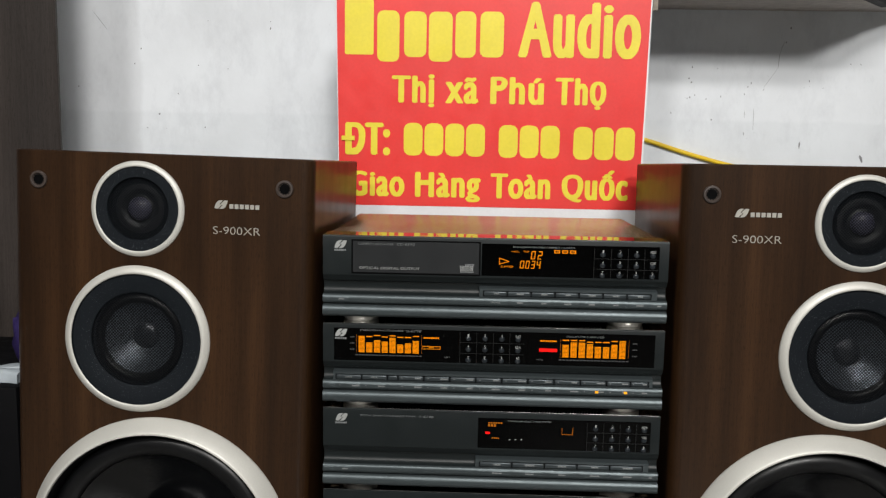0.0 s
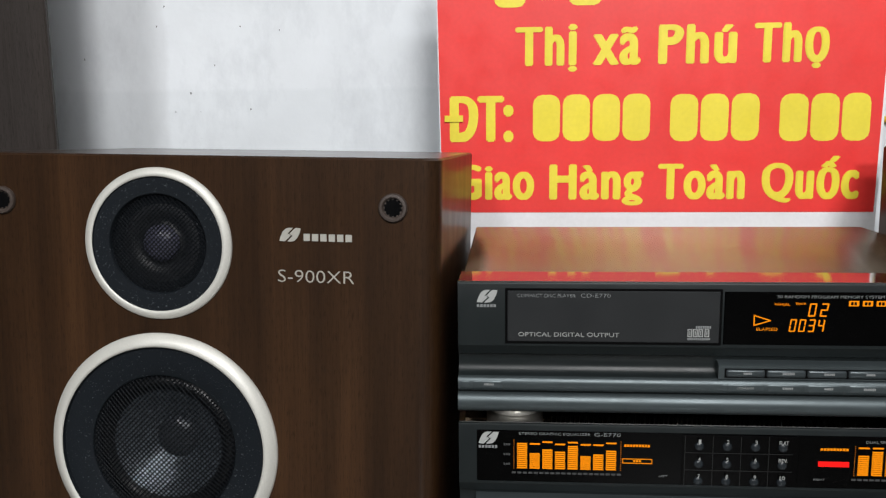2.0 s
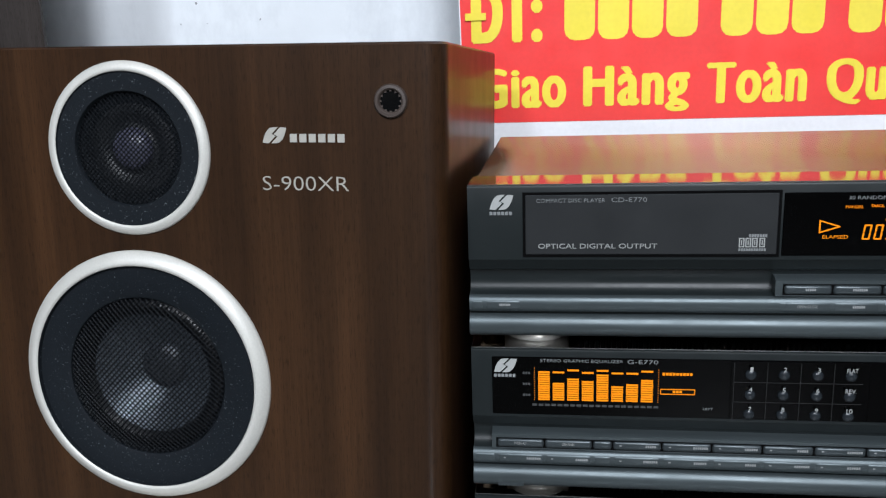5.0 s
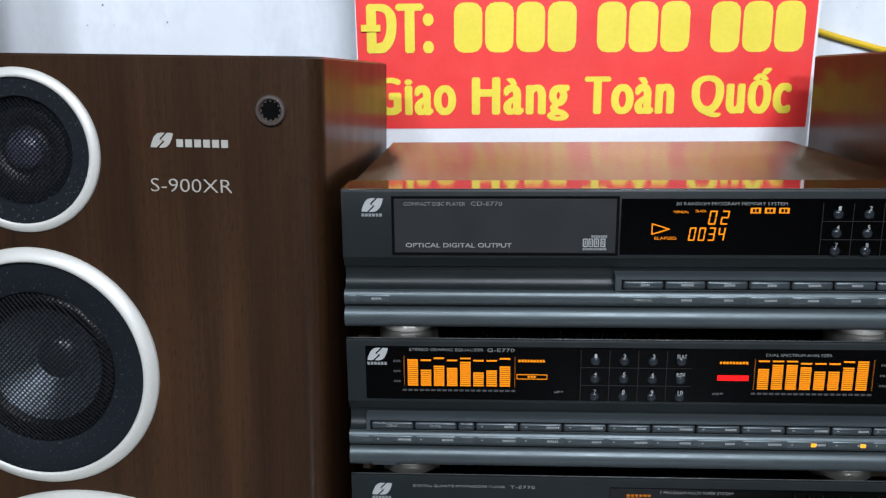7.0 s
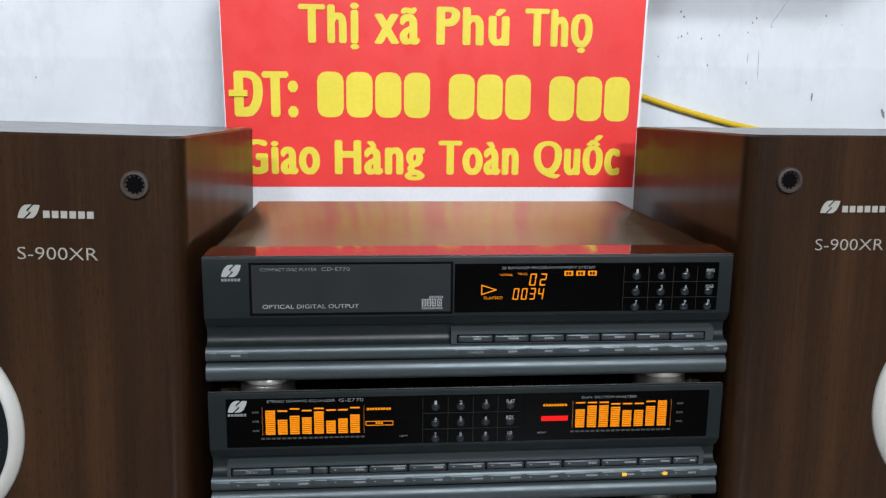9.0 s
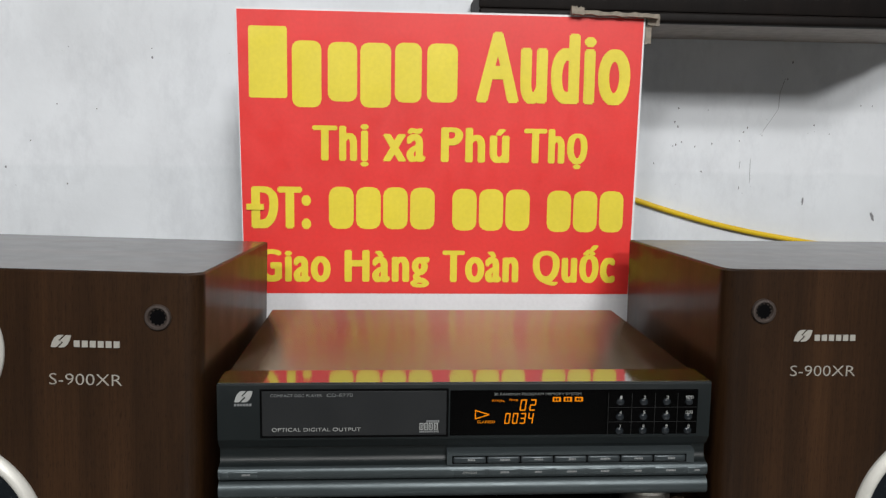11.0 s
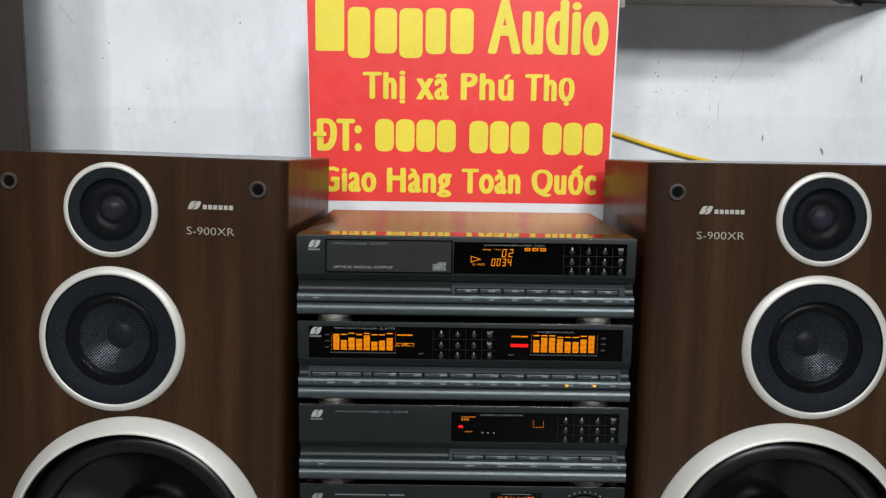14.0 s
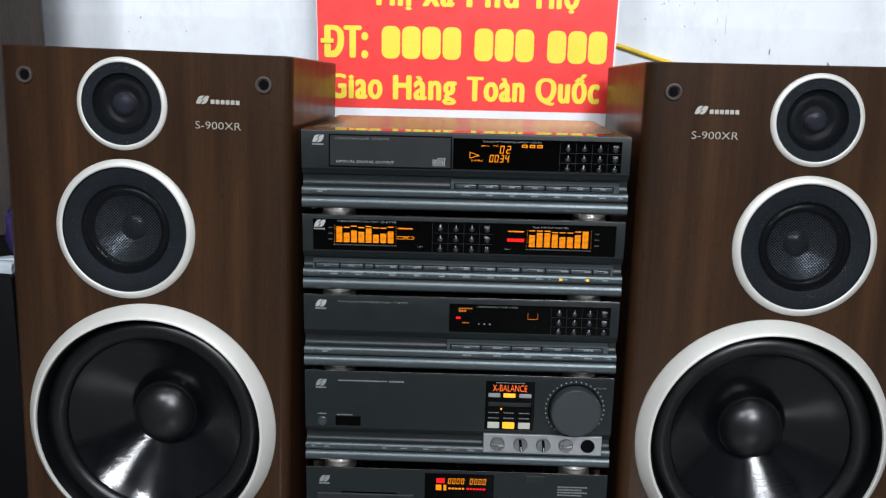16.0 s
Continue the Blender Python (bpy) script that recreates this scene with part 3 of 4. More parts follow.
loudspeaker(RIGHT_SPEAKER, 1, "dark walnut three-way loudspeaker with silver rings under the wall shelf")


# ---- stacked audio separates ----
HALF_W, CASE_D = 0.215, 0.323


# side view of a front below its flat face, as depth and height: a hollow waist, a rounded key ledge, a joint, a broad rounded bar
WAIST = [(0.0, 0.0050), (0.0030, 0.0008), (0.0052, -0.0028), (0.0085, -0.0040), (0.0098, -0.0080), (0.0098, -0.0125), (0.0088, -0.0158), (0.0064, -0.0184)]
LEDGE = [(0.0030, -0.0198), (0.0014, -0.0205), (0.0004, -0.0214), (-0.0006, -0.0236), (-0.0008, -0.0262), (-0.0004, -0.0288), (0.0006, -0.0306), (0.0020, -0.0312)]
JOIN = [(0.0040, -0.0316), (0.0040, -0.0328)]
ROLL = [(0.0030, -0.0331), (0.0004, -0.0346), (-0.0014, -0.0378), (-0.0021, -0.0412), (-0.0017, -0.0445), (0.0000, -0.0470), (0.0032, -0.0486), (0.0080, -0.0490)]


def at_front(points, top, fd, k, proud=0.0):
    return [(y - proud, top - fd + z * k) for y, z in points]


def section(top, fd, k=1.0):
    return [(0.022, top), (0.0016, top), (0.0004, top - 0.0006), (0.0, top - 0.0018)] + at_front(WAIST + LEDGE + JOIN + ROLL + [(0.022, -0.0490)], top, fd, k)


def separate(z, height, fd, label, k=1.0):
    """A component of that height with its feet, standing at height z; returns it and the local height of its top."""
    ob = thing("audio_component", pose(0, 0, z), label, "hi-fi component", "stack of hi-fi components")
    foot = 0.0092
    cover = part("case", box(-HALF_W + 0.0025, HALF_W - 0.0025, 0.0405, CASE_D, foot + 0.003, height - 0.0006, 0.0012), CASE, ob, "black brushed steel cover", 30)
    brush = cover.data.uv_layers.new(name="brush")
    for lp in cover.data.loops:
        v = cover.data.vertices[lp.vertex_index].co
        brush.data[lp.index].uv = (v.y, v.x)
    part("top_lip", box(-HALF_W + 0.0002, HALF_W - 0.0002, 0.0018, 0.0410, height - 0.002, height + 0.0005, 0.0003, 1), LIP, ob, "polished dark lip along the top edge", 30)
    part("front", extrude_x(section(height, fd, k), -HALF_W, HALF_W), FACE, ob, "graphite front with a hollow waist", 28)
    # brighter rolled bar along the foot of the front
    bar = at_front(ROLL, height, fd, k, 0.0004)
    bar += [(0.0085, bar[-1][1]), (0.0085, bar[0][1])]
    part("lower_bar", extrude_x(bar, -HALF_W - 0.0003, HALF_W + 0.0003), BARS, ob, "satin rounded lower bar", 60)
    ledge = at_front(LEDGE, height, fd, k, 0.0003)
    ledge += [(0.0090, ledge[-1][1])]
    part("key_ledge", extrude_x(ledge, -HALF_W - 0.0002, HALF_W + 0.0002), BARS, ob, "satin key ledge", 60)
    for fx in (-0.171, 0.171):
        for fy in (0.036, 0.29):
            bm = bmesh.new()
            n = 36
            prof = [(0.0, 0.0), (0.0205, 0.0), (0.0222, 0.0012), (0.0230, 0.0035), (0.0230, foot + 0.004), (0.0, foot + 0.004)]
            rings = [[bm.verts.new((fx + r * math.cos(2 * math.pi * i / n), fy + r * math.sin(2 * math.pi * i / n), zz)) for i in range(n)] for r, zz in prof[1:-1]]
            for a, b in zip(rings, rings[1:]):
                for i in range(n):
                    bm.faces.new((a[i], a[(i + 1) % n], b[(i + 1) % n], b[i]))
            bm.faces.new(rings[0][::-1])
            bm.faces.new(rings[-1])
            part("foot", bm, CHROME, ob, "silver disc foot", 40)
    vent = bmesh.new()
    for i in range(76):
        x = -0.140 + i * 0.280 / 75
        add_box(vent, x - 0.0011, x + 0.0011, 0.028, 0.034, foot - 0.0045, foot + 0.004)
    # added board, no real part: keeps the gap between the feet dark
    part("gap_blackout", box(-0.206, 0.206, 0.062, 0.066, 0.0008, foot + 0.004), DARK, ob, "black board added behind the ribs to keep the gap dark")
    tagged(part("vent_rib", vent, FACE, ob, "row of black ribs under the case"), kind="stuff")
    return ob


def key_row(ob, edges, z0, z1, y, material, marks=True, gap=0.0004, pocket=False, words=(), shift=0.05):
    """Keys side by side; words: captions by key number, the others bear short bars; pocket: a black recess round the row."""
    if pocket:
        part("key_recess", box(edges[0] - 0.0005, edges[-1] + 0.0005, y - 0.0003, y + 0.004, z0 - 0.0005, z1 + 0.0005), DARK, ob, "black recess round the keys")
    for i, (a, b) in enumerate(zip(edges, edges[1:])):
        if b - a > 0.06:
            continue
        key = part("key", box(a + gap, b - gap, y - 0.0016, y + 0.004, z0, z1, 0.0018, 3), material, ob, "", 60)
        zc = (z0 + z1) / 2 + 0.0003
        if i in dict(words):
            w = 0.00125 * len(dict(words)[i])
            text("caption", dict(words)[i], (a + b - w) / 2, (a + b + w) / 2, zc - 0.0009, zc + 0.0009, y - 0.0016, EMBLEM, key, 0.0002)
        elif marks and b - a > 0.018:
            w, xc = (b - a) * (0.22, 0.30, 0.26)[i % 3], (a + b) / 2 + (b - a) * shift
            bars(xc - w / 2, xc + w / 2, zc - 0.0008, zc + 0.0008, y - 0.0016, (5, 7, 6)[i % 3], KEY_INK, key, "mark", 0.0002, 0.72)
            if shift > 0.1:
                bars(a + (b - a) * 0.14, a + (b - a) * 0.20, zc - 0.0003, zc + 0.0005, y - 0.0016, 1, KEY_INK, key, "mark", 0.0002)


def keypad(ob, xs, zs, captions, cap_h=0.0030):
    """Small clear caps, each with its caption above."""
    for r, z in enumerate(zs):
        for c, x in enumerate(xs):
            cap = part("key", lathe([(0.0037, 0), (0.0036, -0.0007), (0.0031, -0.0015), (0.0020, -0.0021), (0, -0.0023)], 18, (x, -0.0010, z - 0.0024)), KEYCAP, ob, "", 60)
            s = captions[r][c]
            w = 0.0021 * (len(s) if len(s) < 3 else 3.6) * 0.9
            text("caption", s, x - w / 2, x + w / 2, z + 0.0008, z + 0.0008 + cap_h, -0.0032, EMBLEM, cap, 0.0002, 0.0, "", False, 0.0)
    # hairline joints between the key fields
    joints = bmesh.new()
    dx, dz = xs[1] - xs[0], zs[0] - zs[1]
    for x in [xs[0] - dx / 2] + [(p + q) / 2 for p, q in zip(xs, xs[1:])]:
        add_box(joints, x - 0.0002, x + 0.0002, -0.0012, -0.0008, zs[-1] - dz * 0.42, zs[0] + dz * 0.40)
    for z in [(p + q) / 2 - 0.0006 for p, q in zip(zs, zs[1:])]:
        add_box(joints, xs[0] - dx / 2, xs[-1] + dx * 0.36, -0.0013, -0.0008, z - 0.0002, z + 0.0002)
    tagged(part("keypad_joint", joints, JOINT, ob), kind="stuff")


SEG = {"0": "abcdef", "1": "bc", "2": "abged", "3": "abgcd", "4": "fgbc", "7": "abc", "8": "abcdefg"}


def seven(ob, ch, x, z, w, h, y, material):
    """One leaning seven-segment digit, its lower left corner at x, z."""
    bm = bmesh.new()
    t = h * 0.095
    g = t * 0.35
    seg = {"a": (0, w, h - t, h), "d": (0, w, 0, t), "g": (0, w, h / 2 - t / 2, h / 2 + t / 2), "f": (0, t, h / 2, h), "b": (w - t, w, h / 2, h),
           "e": (0, t, 0, h / 2), "c": (w - t, w, 0, h / 2)}
    for s in SEG[ch]:
        a, b, c, d = seg[s]
        add_box(bm, a + (g if s in "adg" else 0), b - (g if s in "adg" else 0), y - 0.0004, y, c + (0 if s in "adg" else g), d - (0 if s in "adg" else g))
    for v in bm.verts:
        v.co.x += x + v.co.z * 0.13
        v.co.z += z
    return tagged(part("digit", bm, material, ob), kind="stuff")


def window(ob, x0, x1, z0, z1, y=-0.0005):
    return part("display_window", box(x0, x1, y, 0.002, z0, z1, 0.0004, 1), SMOKED, ob, "glossy smoked black window", 30)


def ledge_fill(ob, x0, x1, top, fd, k=1.0):
    """The raised bed of the upper key row, in the waist of the front."""
    sec = [(0.0135, top - fd - 0.0065 * k), (0.0030, top - fd - 0.0075 * k), (0.0006, top - fd - 0.0090 * k), (0.0006, top - fd - 0.0195 * k), (0.0135, top - fd - 0.0195 * k)]
    part("key_bed", extrude_x(sec, x0, x1), BARS, ob, "raised bed of the upper key row", 30)


def steps(a, b, n):
    return [a + (b - a) * i / n for i in range(n + 1)]


FD = 0.0545
NUMS = [["1", "2", "3"], ["4", "5", "6"], ["7", "8", "9"]]

# disc player
cd = separate(0.588, 0.112, FD, "graphite disc player with amber display on top of the stack")
T = 0.112
part("tray_gap", box(-0.1790, -0.0174, -0.0006, 0.002, T - 0.0476, T - 0.0046), DARK, cd, "black gap round the tray")
part("tray_door", box(-0.1772, -0.0192, -0.0014, 0.002, T - 0.0458, T - 0.0064, 0.0005, 1), TRAY, cd, "plain dark grey tray door", 30)
emblem(-0.2005, T - 0.0158, 0.0098, -0.0002, EMBLEM, cd, DIM_INK)
text("lettering", "COMPACT DISC PLAYER", -0.1700, -0.1262, T - 0.0112, T - 0.0087, -0.0014, DIM_INK, cd)
text("lettering", "CD-E770", -0.1222, -0.1000, T - 0.0112, T - 0.0083, -0.0014, DIM_INK, cd)
text("lettering", "OPTICAL DIGITAL OUTPUT", -0.1690, -0.0930, T - 0.0416, T - 0.0384, -0.0014, EMBLEM, cd, 0.0004, 0.0001)
mark = bmesh.new()
for x in (-0.0425, -0.0385, -0.0345, -0.0300):
    for p0, p1, q0, q1 in ((0, 0.0034, 0, 0.0006), (0, 0.0034, 0.0054, 0.0060), (0, 0.0007, 0.0006, 0.0054), (0.0027, 0.0034, 0.0006, 0.0054), (0.0014, 0.0020, 0.0014, 0.0046)):
        add_box(mark, x + p0, x + p1, -0.0018, -0.0014, T - 0.0410 + q0, T - 0.0410 + q1)
tagged(part("disc_mark", mark, EMBLEM, cd), kind="stuff")
bars(-0.0365, -0.0250, T - 0.0345, T - 0.0325, -0.0014, 7, DIM_INK, cd, "disc_mark")
bars(-0.0425, -0.0255, T - 0.0434, T - 0.0418, -0.0014, 11, DIM_INK, cd, "disc_mark")
win = window(cd, -0.0160, 0.2035, T - 0.0470, T - 0.0064)
part("keypad_bed", box(0.1215, 0.2028, -0.0010, 0.001, T - 0.0464, T - 0.0070, 0.0003, 1), SMOKED, cd, "", 30)
text("lettering", "30 RANDOM PROGRAM MEMORY SYSTEM", 0.0220, 0.0985, T - 0.0110, T - 0.0088, -0.0005, DIM_INK, cd)
tri = bmesh.new()
for a, b in (((0.0060, 0.0320), (0.0060, 0.0244)), ((0.0060, 0.0244), (0.0178, 0.0282)), ((0.0178, 0.0282), (0.0060, 0.0320))):
    d = Vector((b[0] - a[0], 0, b[1] - a[1])).normalized() * 0.0004
    nrm = Vector((-d.z, 0, d.x))
    p0, p1 = Vector((a[0], 0, T - 0.0600 + a[1])), Vector((b[0], 0, T - 0.0600 + b[1]))
    q = [tri.verts.new(p + Vector((0, yy, 0))) for yy in (-0.0005, -0.0009) for p in (p0 - d + nrm, p1 + d + nrm, p1 + d - nrm, p0 - d - nrm)]
    for f in ((0, 1, 2, 3), (7, 6, 5, 4), (0, 4, 5, 1), (1, 5, 6, 2), (2, 6, 7, 3), (3, 7, 4, 0)):
        tri.faces.new([q[i] for i in f])
for v in tri.verts:
    v.co.z += 0.0037
part("play_mark", tri, ORANGE, cd, "amber play triangle")
text("lettering", "ELAPSED", 0.0080, 0.0232, T - 0.0358, T - 0.0336, -0.0005, ORANGE, cd, 0.0004)
text("lettering", "MANUAL", 0.0205, 0.0310, T - 0.0166, T - 0.0148, -0.0005, ORANGE, cd, 0.0003)
text("lettering", "TRACK", 0.0352, 0.0430, T - 0.0160, T - 0.0143, -0.0005, ORANGE, cd, 0.0003)
for i, ch in enumerate("02"):
    seven(cd, ch, 0.0445 + i * 0.0085, T - 0.0248, 0.0052, 0.0100, -0.0005, ORANGE)
for i, ch in enumerate("0034"):
    seven(cd, ch, 0.0312 + i * 0.0068, T - 0.0365, 0.0046, 0.0096, -0.0005, ORANGE)
for i in range(3):
    x = 0.0735 + i * 0.0098
    part("segment", box(x, x + 0.0072, -0.0008, -0.0004, T - 0.0168, T - 0.0128), ORANGE, cd)
    bars(x + 0.0014, x + 0.0062, T - 0.0160, T - 0.0136, -0.0008, 2, DARK, cd, "segment_gap", 0.0001)
keypad(cd, [0.1335, 0.1545, 0.1750, 0.1950], [T - 0.0150, T - 0.0285, T - 0.0412],
       [["1", "2", "3", "MEMO"], ["4", "5", "6", "CLEAR"], ["7", "8", "9", "0"]])
ledge_fill(cd, -0.0180, 0.2030, T, FD)
key_row(cd, steps(-0.0130, 0.1955, 7), T - FD - 0.0180, T - FD - 0.0118, 0.0006, KEYMAT, pocket=True)
key_row(cd, [-0.2148, -0.2050, -0.1800, -0.0135] + steps(-0.0130, 0.1955, 7)[0:] + [0.2145], T - FD - 0.0298, T - FD - 0.0225, 0.0004, BARS, words=((4, "OPEN/CLOSE"),))

# equaliser
eq = separate(0.477, 0.111, FD, "graphite graphic equaliser with glowing amber bars, second in the stack")
T = 0.111
window(eq, -0.2010, 0.2035, T - 0.0475, T - 0.0055)
emblem(-0.1995, T - 0.0165, 0.0098, -0.0006, EMBLEM, eq, DIM_INK)
text("lettering", "STEREO GRAPHIC EQUALIZER", -0.1680, -0.1130, T - 0.0092, T - 0.0068, -0.0005, DIM_INK, eq)
text("lettering", "G-E770", -0.1100, -0.0900, T - 0.0092, T - 0.0065, -0.0005, DIM_INK, eq)
text("lettering", "DUAL SPECTRUM ANALYZER", 0.0930, 0.1400, T - 0.0108, T - 0.0088, -0.0005, DIM_INK, eq)


seg_bm = bmesh.new()
add_box(seg_bm, 0, 0.0078, -0.0009, -0.0004, 0, 0.00115)
SEG_MESH = bpy.data.meshes.new("segment")
seg_bm.to_mesh(SEG_MESH)
seg_bm.free()
SEG_MESH.materials.append(ORANGE)


def spectrum(x0, x1, levels, peaks):
    z0, z1 = T - 0.0365, T - 0.0135
    step = (x1 - x0) / 8
    rows = 14
    for i, (lv, pk) in enumerate(zip(levels, peaks)):
        for r in list(range(lv)) + [pk]:
            zz = z0 + (z1 - z0) * r / rows
            so = link_mesh("segment", SEG_MESH, None, eq)
            so.location = (x0 + i * step, 0, zz)
    for x in (x0 - 0.0028, x1 + 0.0012):
        bm = bmesh.new()
        for r in range(15):
            zz = z0 + (z1 - z0) * r / rows
            add_box(bm, x, x + 0.0006, -0.0008, -0.0004, zz - 0.0002, zz + 0.0004)
        tagged(part("level_scale", bm, DIM_ORANGE, eq), kind="stuff")
    bars(x0 - 0.004, x1 + 0.003, T - 0.0408, T - 0.0393, -0.0005, 20, FAINT_INK, eq, "scale_mark", 0.0002)


spectrum(-0.1695, -0.0910, [12, 8, 10, 9, 12, 7, 8, 10], [12, 12, 13, 12, 13, 12, 12, 13])
spectrum(0.0880, 0.1690, [10, 12, 12, 11, 9, 9, 11, 13], [13, 13, 13, 12, 12, 12, 13, 13])
for zz in (0.0170, 0.0250, 0.0330):
    bars(-0.1800, -0.1745, T - zz - 0.0008, T - zz + 0.0008, -0.0005, 3, FAINT_INK, eq, "scale_mark", 0.0002)
    bars(0.1755, 0.1815, T - zz - 0.0008, T - zz + 0.0008, -0.0005, 3, FAINT_INK, eq, "scale_mark", 0.0002)
bars(-0.0870, -0.0670, T - 0.0170, T - 0.0152, -0.0005, 9, ORANGE, eq, "segment", 0.0004)
fr = bmesh.new()
for a in ((-0.0882, -0.0655, 0.0306, 0.0301), (-0.0882, -0.0655, 0.0272, 0.0267), (-0.0882, -0.0877, 0.0306, 0.0267), (-0.0660, -0.0655, 0.0306, 0.0267)):
    add_box(fr, a[0], a[1], -0.0009, -0.0004, T - a[2], T - a[3])
part("segment_frame", fr, ORANGE, eq)
bars(-0.0800, -0.0735, T - 0.0293, T - 0.0279, -0.0005, 3, ORANGE, eq, "segment", 0.0004)
bars(0.0600, 0.0810, T - 0.0170, T - 0.0152, -0.0005, 9, ORANGE, eq, "segment", 0.0004)
part("segment", box(0.0588, 0.0815, -0.0009, -0.0004, T - 0.0300, T - 0.0258), RED_GLOW, eq, "glowing red indicator bar")
text("lettering", "LEFT", -0.0600, -0.0535, T - 0.0412, T - 0.0397, -0.0005, DIM_INK, eq)
text("lettering", "RIGHT", 0.0560, 0.0640, T - 0.0412, T - 0.0397, -0.0005, DIM_INK, eq)
part("keypad_bed", box(-0.0430, 0.0440, -0.0010, 0.001, T - 0.0470, T - 0.0060, 0.0003, 1), SMOKED, eq, "", 30)
keypad(eq, [-0.0305, -0.0095, 0.0115, 0.0320], [T - 0.0130, T - 0.0272, T - 0.0410],
       [["1", "2", "3", "FLAT"], ["4", "5", "6", "REV."], ["7", "8", "9", "10"]])
ledge_fill(eq, -0.2020, 0.2030, T, FD)
eq_edges = [-0.1985, -0.1655, -0.1325, -0.1190] + steps(-0.0860, 0.1450, 7) + [0.1750, 0.1980]
key_row(eq, eq_edges, T - FD - 0.0180, T - FD - 0.0118, 0.0006, KEYMAT, pocket=True, words=((0, "DISPLAY"), (1, "CHANNEL")), shift=0.28)
key_row(eq, [-0.2148] + eq_edges + [0.2145], T - FD - 0.0298, T - FD - 0.0225, 0.0004, BARS, shift=0.28)
for x in (0.1330, 0.1690):
    part("indicator", box(x - 0.0020, x + 0.0020, -0.0018, 0.001, T - FD - 0.0275, T - FD - 0.0245, 0.0004, 1), AMBER_LED, eq, "small amber light")
part("power_label", box(-0.1980, -0.1800, -0.0022, 0.002, T - FD - 0.0470, T - FD - 0.0435, 0.0003, 1), KEYMAT, eq)

# tuner
tu = separate(0.367, 0.110, FD, "graphite radio tuner with a dim dark display, third in the stack")
T = 0.110
emblem(-0.1990, T - 0.0165, 0.0098, -0.0002, EMBLEM, tu, DIM_INK)
text("lettering", "DIGITAL QUARTZ SYNTHESIZER TUNER", -0.1670, -0.0960, T - 0.0098, T - 0.0076, -0.0001, DIM_INK, tu)
text("lettering", "T-E770", -0.0920, -0.0730, T - 0.0098, T - 0.0073, -0.0001, DIM_INK, tu)
window(tu, -0.0160, 0.2035, T - 0.0475, T - 0.0075)
part("keypad_bed", box(0.1215, 0.2028, -0.0010, 0.001, T - 0.0468, T - 0.0082, 0.0003, 1), SMOKED, tu, "", 30)
text("lettering", "7 PROGRAM MULTI TIMER SYSTEM", 0.0220, 0.0770, T - 0.0118, T - 0.0098, -0.0005, DIM_INK, tu)
bars(-0.0030, 0.0160, T - 0.0145, T - 0.0128, -0.0005, 6, DIM_ORANGE, tu, "segment", 0.0003)
bars(-0.0030, 0.0080, T - 0.0185, T - 0.0155, -0.0005, 3, DIM_ORANGE, tu, "segment", 0.0003)
bars(0.0020, 0.0120, T - 0.0345, T - 0.0330, -0.0005, 4, DIM_ORANGE, tu, "segment", 0.0003)
part("segment", box(-0.0065, -0.0005, -0.0009, -0.0004, T - 0.0285, T - 0.0255), RED_GLOW, tu, "small red light")
for x in (0.0240, 0.0315, 0.0390):
    part("segment", box(x, x + 0.0018, -0.0008, -0.0004, T - 0.0356, T - 0.0346), INK, tu)
fr = bmesh.new()
for a in ((0.0910, 0.1050, 0.0268, 0.0262), (0.0910, 0.0915, 0.0268, 0.0180), (0.1045, 0.1050, 0.0268, 0.0180)):
    add_box(fr, a[0], a[1], -0.0009, -0.0004, T - a[2], T - a[3])
part("segment_frame", fr, DIM_ORANGE, tu)
keypad(tu, [0.1335, 0.1545, 0.1750, 0.1950], [T - 0.0158, T - 0.0290, T - 0.0420],
       [["1", "2", "3", "MEMO"], ["4", "5", "6", "TIMER"], ["7", "8", "9", "0"]])
ledge_fill(tu, -0.0180, 0.2030, T, FD)
tk = steps(-0.0130, 0.1955, 5)
key_row(tu, tk, T - FD - 0.0180, T - FD - 0.0118, 0.0006, KEYMAT, pocket=True)
key_row(tu, [-0.2148, -0.2000, -0.1750, -0.0135] + tk + [0.2145], T - FD - 0.0298, T - FD - 0.0225, 0.0004, BARS)

# amplifier
AFD = 0.0885
am = separate(0.2205, 0.1465, AFD, "graphite amplifier with a large round volume knob, fourth in the stack", 0.95)
T = 0.1465
emblem(-0.2000, T - 0.0215, 0.0098, -0.0002, DIM_INK, am, DIM_INK)
bars(-0.1680, -0.1000, T - 0.0138, T - 0.0122, -0.0001, 22, DIM_INK, am, "lettering_bar", 0.0003)
bars(-0.0970, -0.0760, T - 0.0140, T - 0.0120, -0.0001, 6, DIM_INK, am, "lettering_bar", 0.0003)
bars(-0.1975, -0.1850, T - 0.0640, T - 0.0625, -0.0001, 5, DIM_INK, am, "lettering_bar", 0.0003)
bars(-0.1700, -0.1480, T - 0.0650, T - 0.0636, -0.0001, 9, DIM_INK, am, "lettering_bar", 0.0003)
part("power_key", lathe([(0.0068, 0), (0.0068, -0.0016), (0.0058, -0.0022), (0.0052, -0.0014), (0.0045, -0.0014), (0.0042, -0.0026), (0.0, -0.0028)], 28, (-0.1910, 0, T - 0.0745)), KEYMAT, am, "small round power key", 40)
part("sensor_window", box(-0.1725, -0.1370, -0.0006, 0.002, T - 0.0805, T - 0.0665, 0.0003, 1), SMOKED, am, "black remote sensor window", 30)
window(am, 0.0375, 0.1060, T - 0.0795, T - 0.0075)
bars(0.0520, 0.0920, T - 0.0102, T - 0.0092, -0.0005, 14, DIM_INK, am, "lettering_bar", 0.0002)
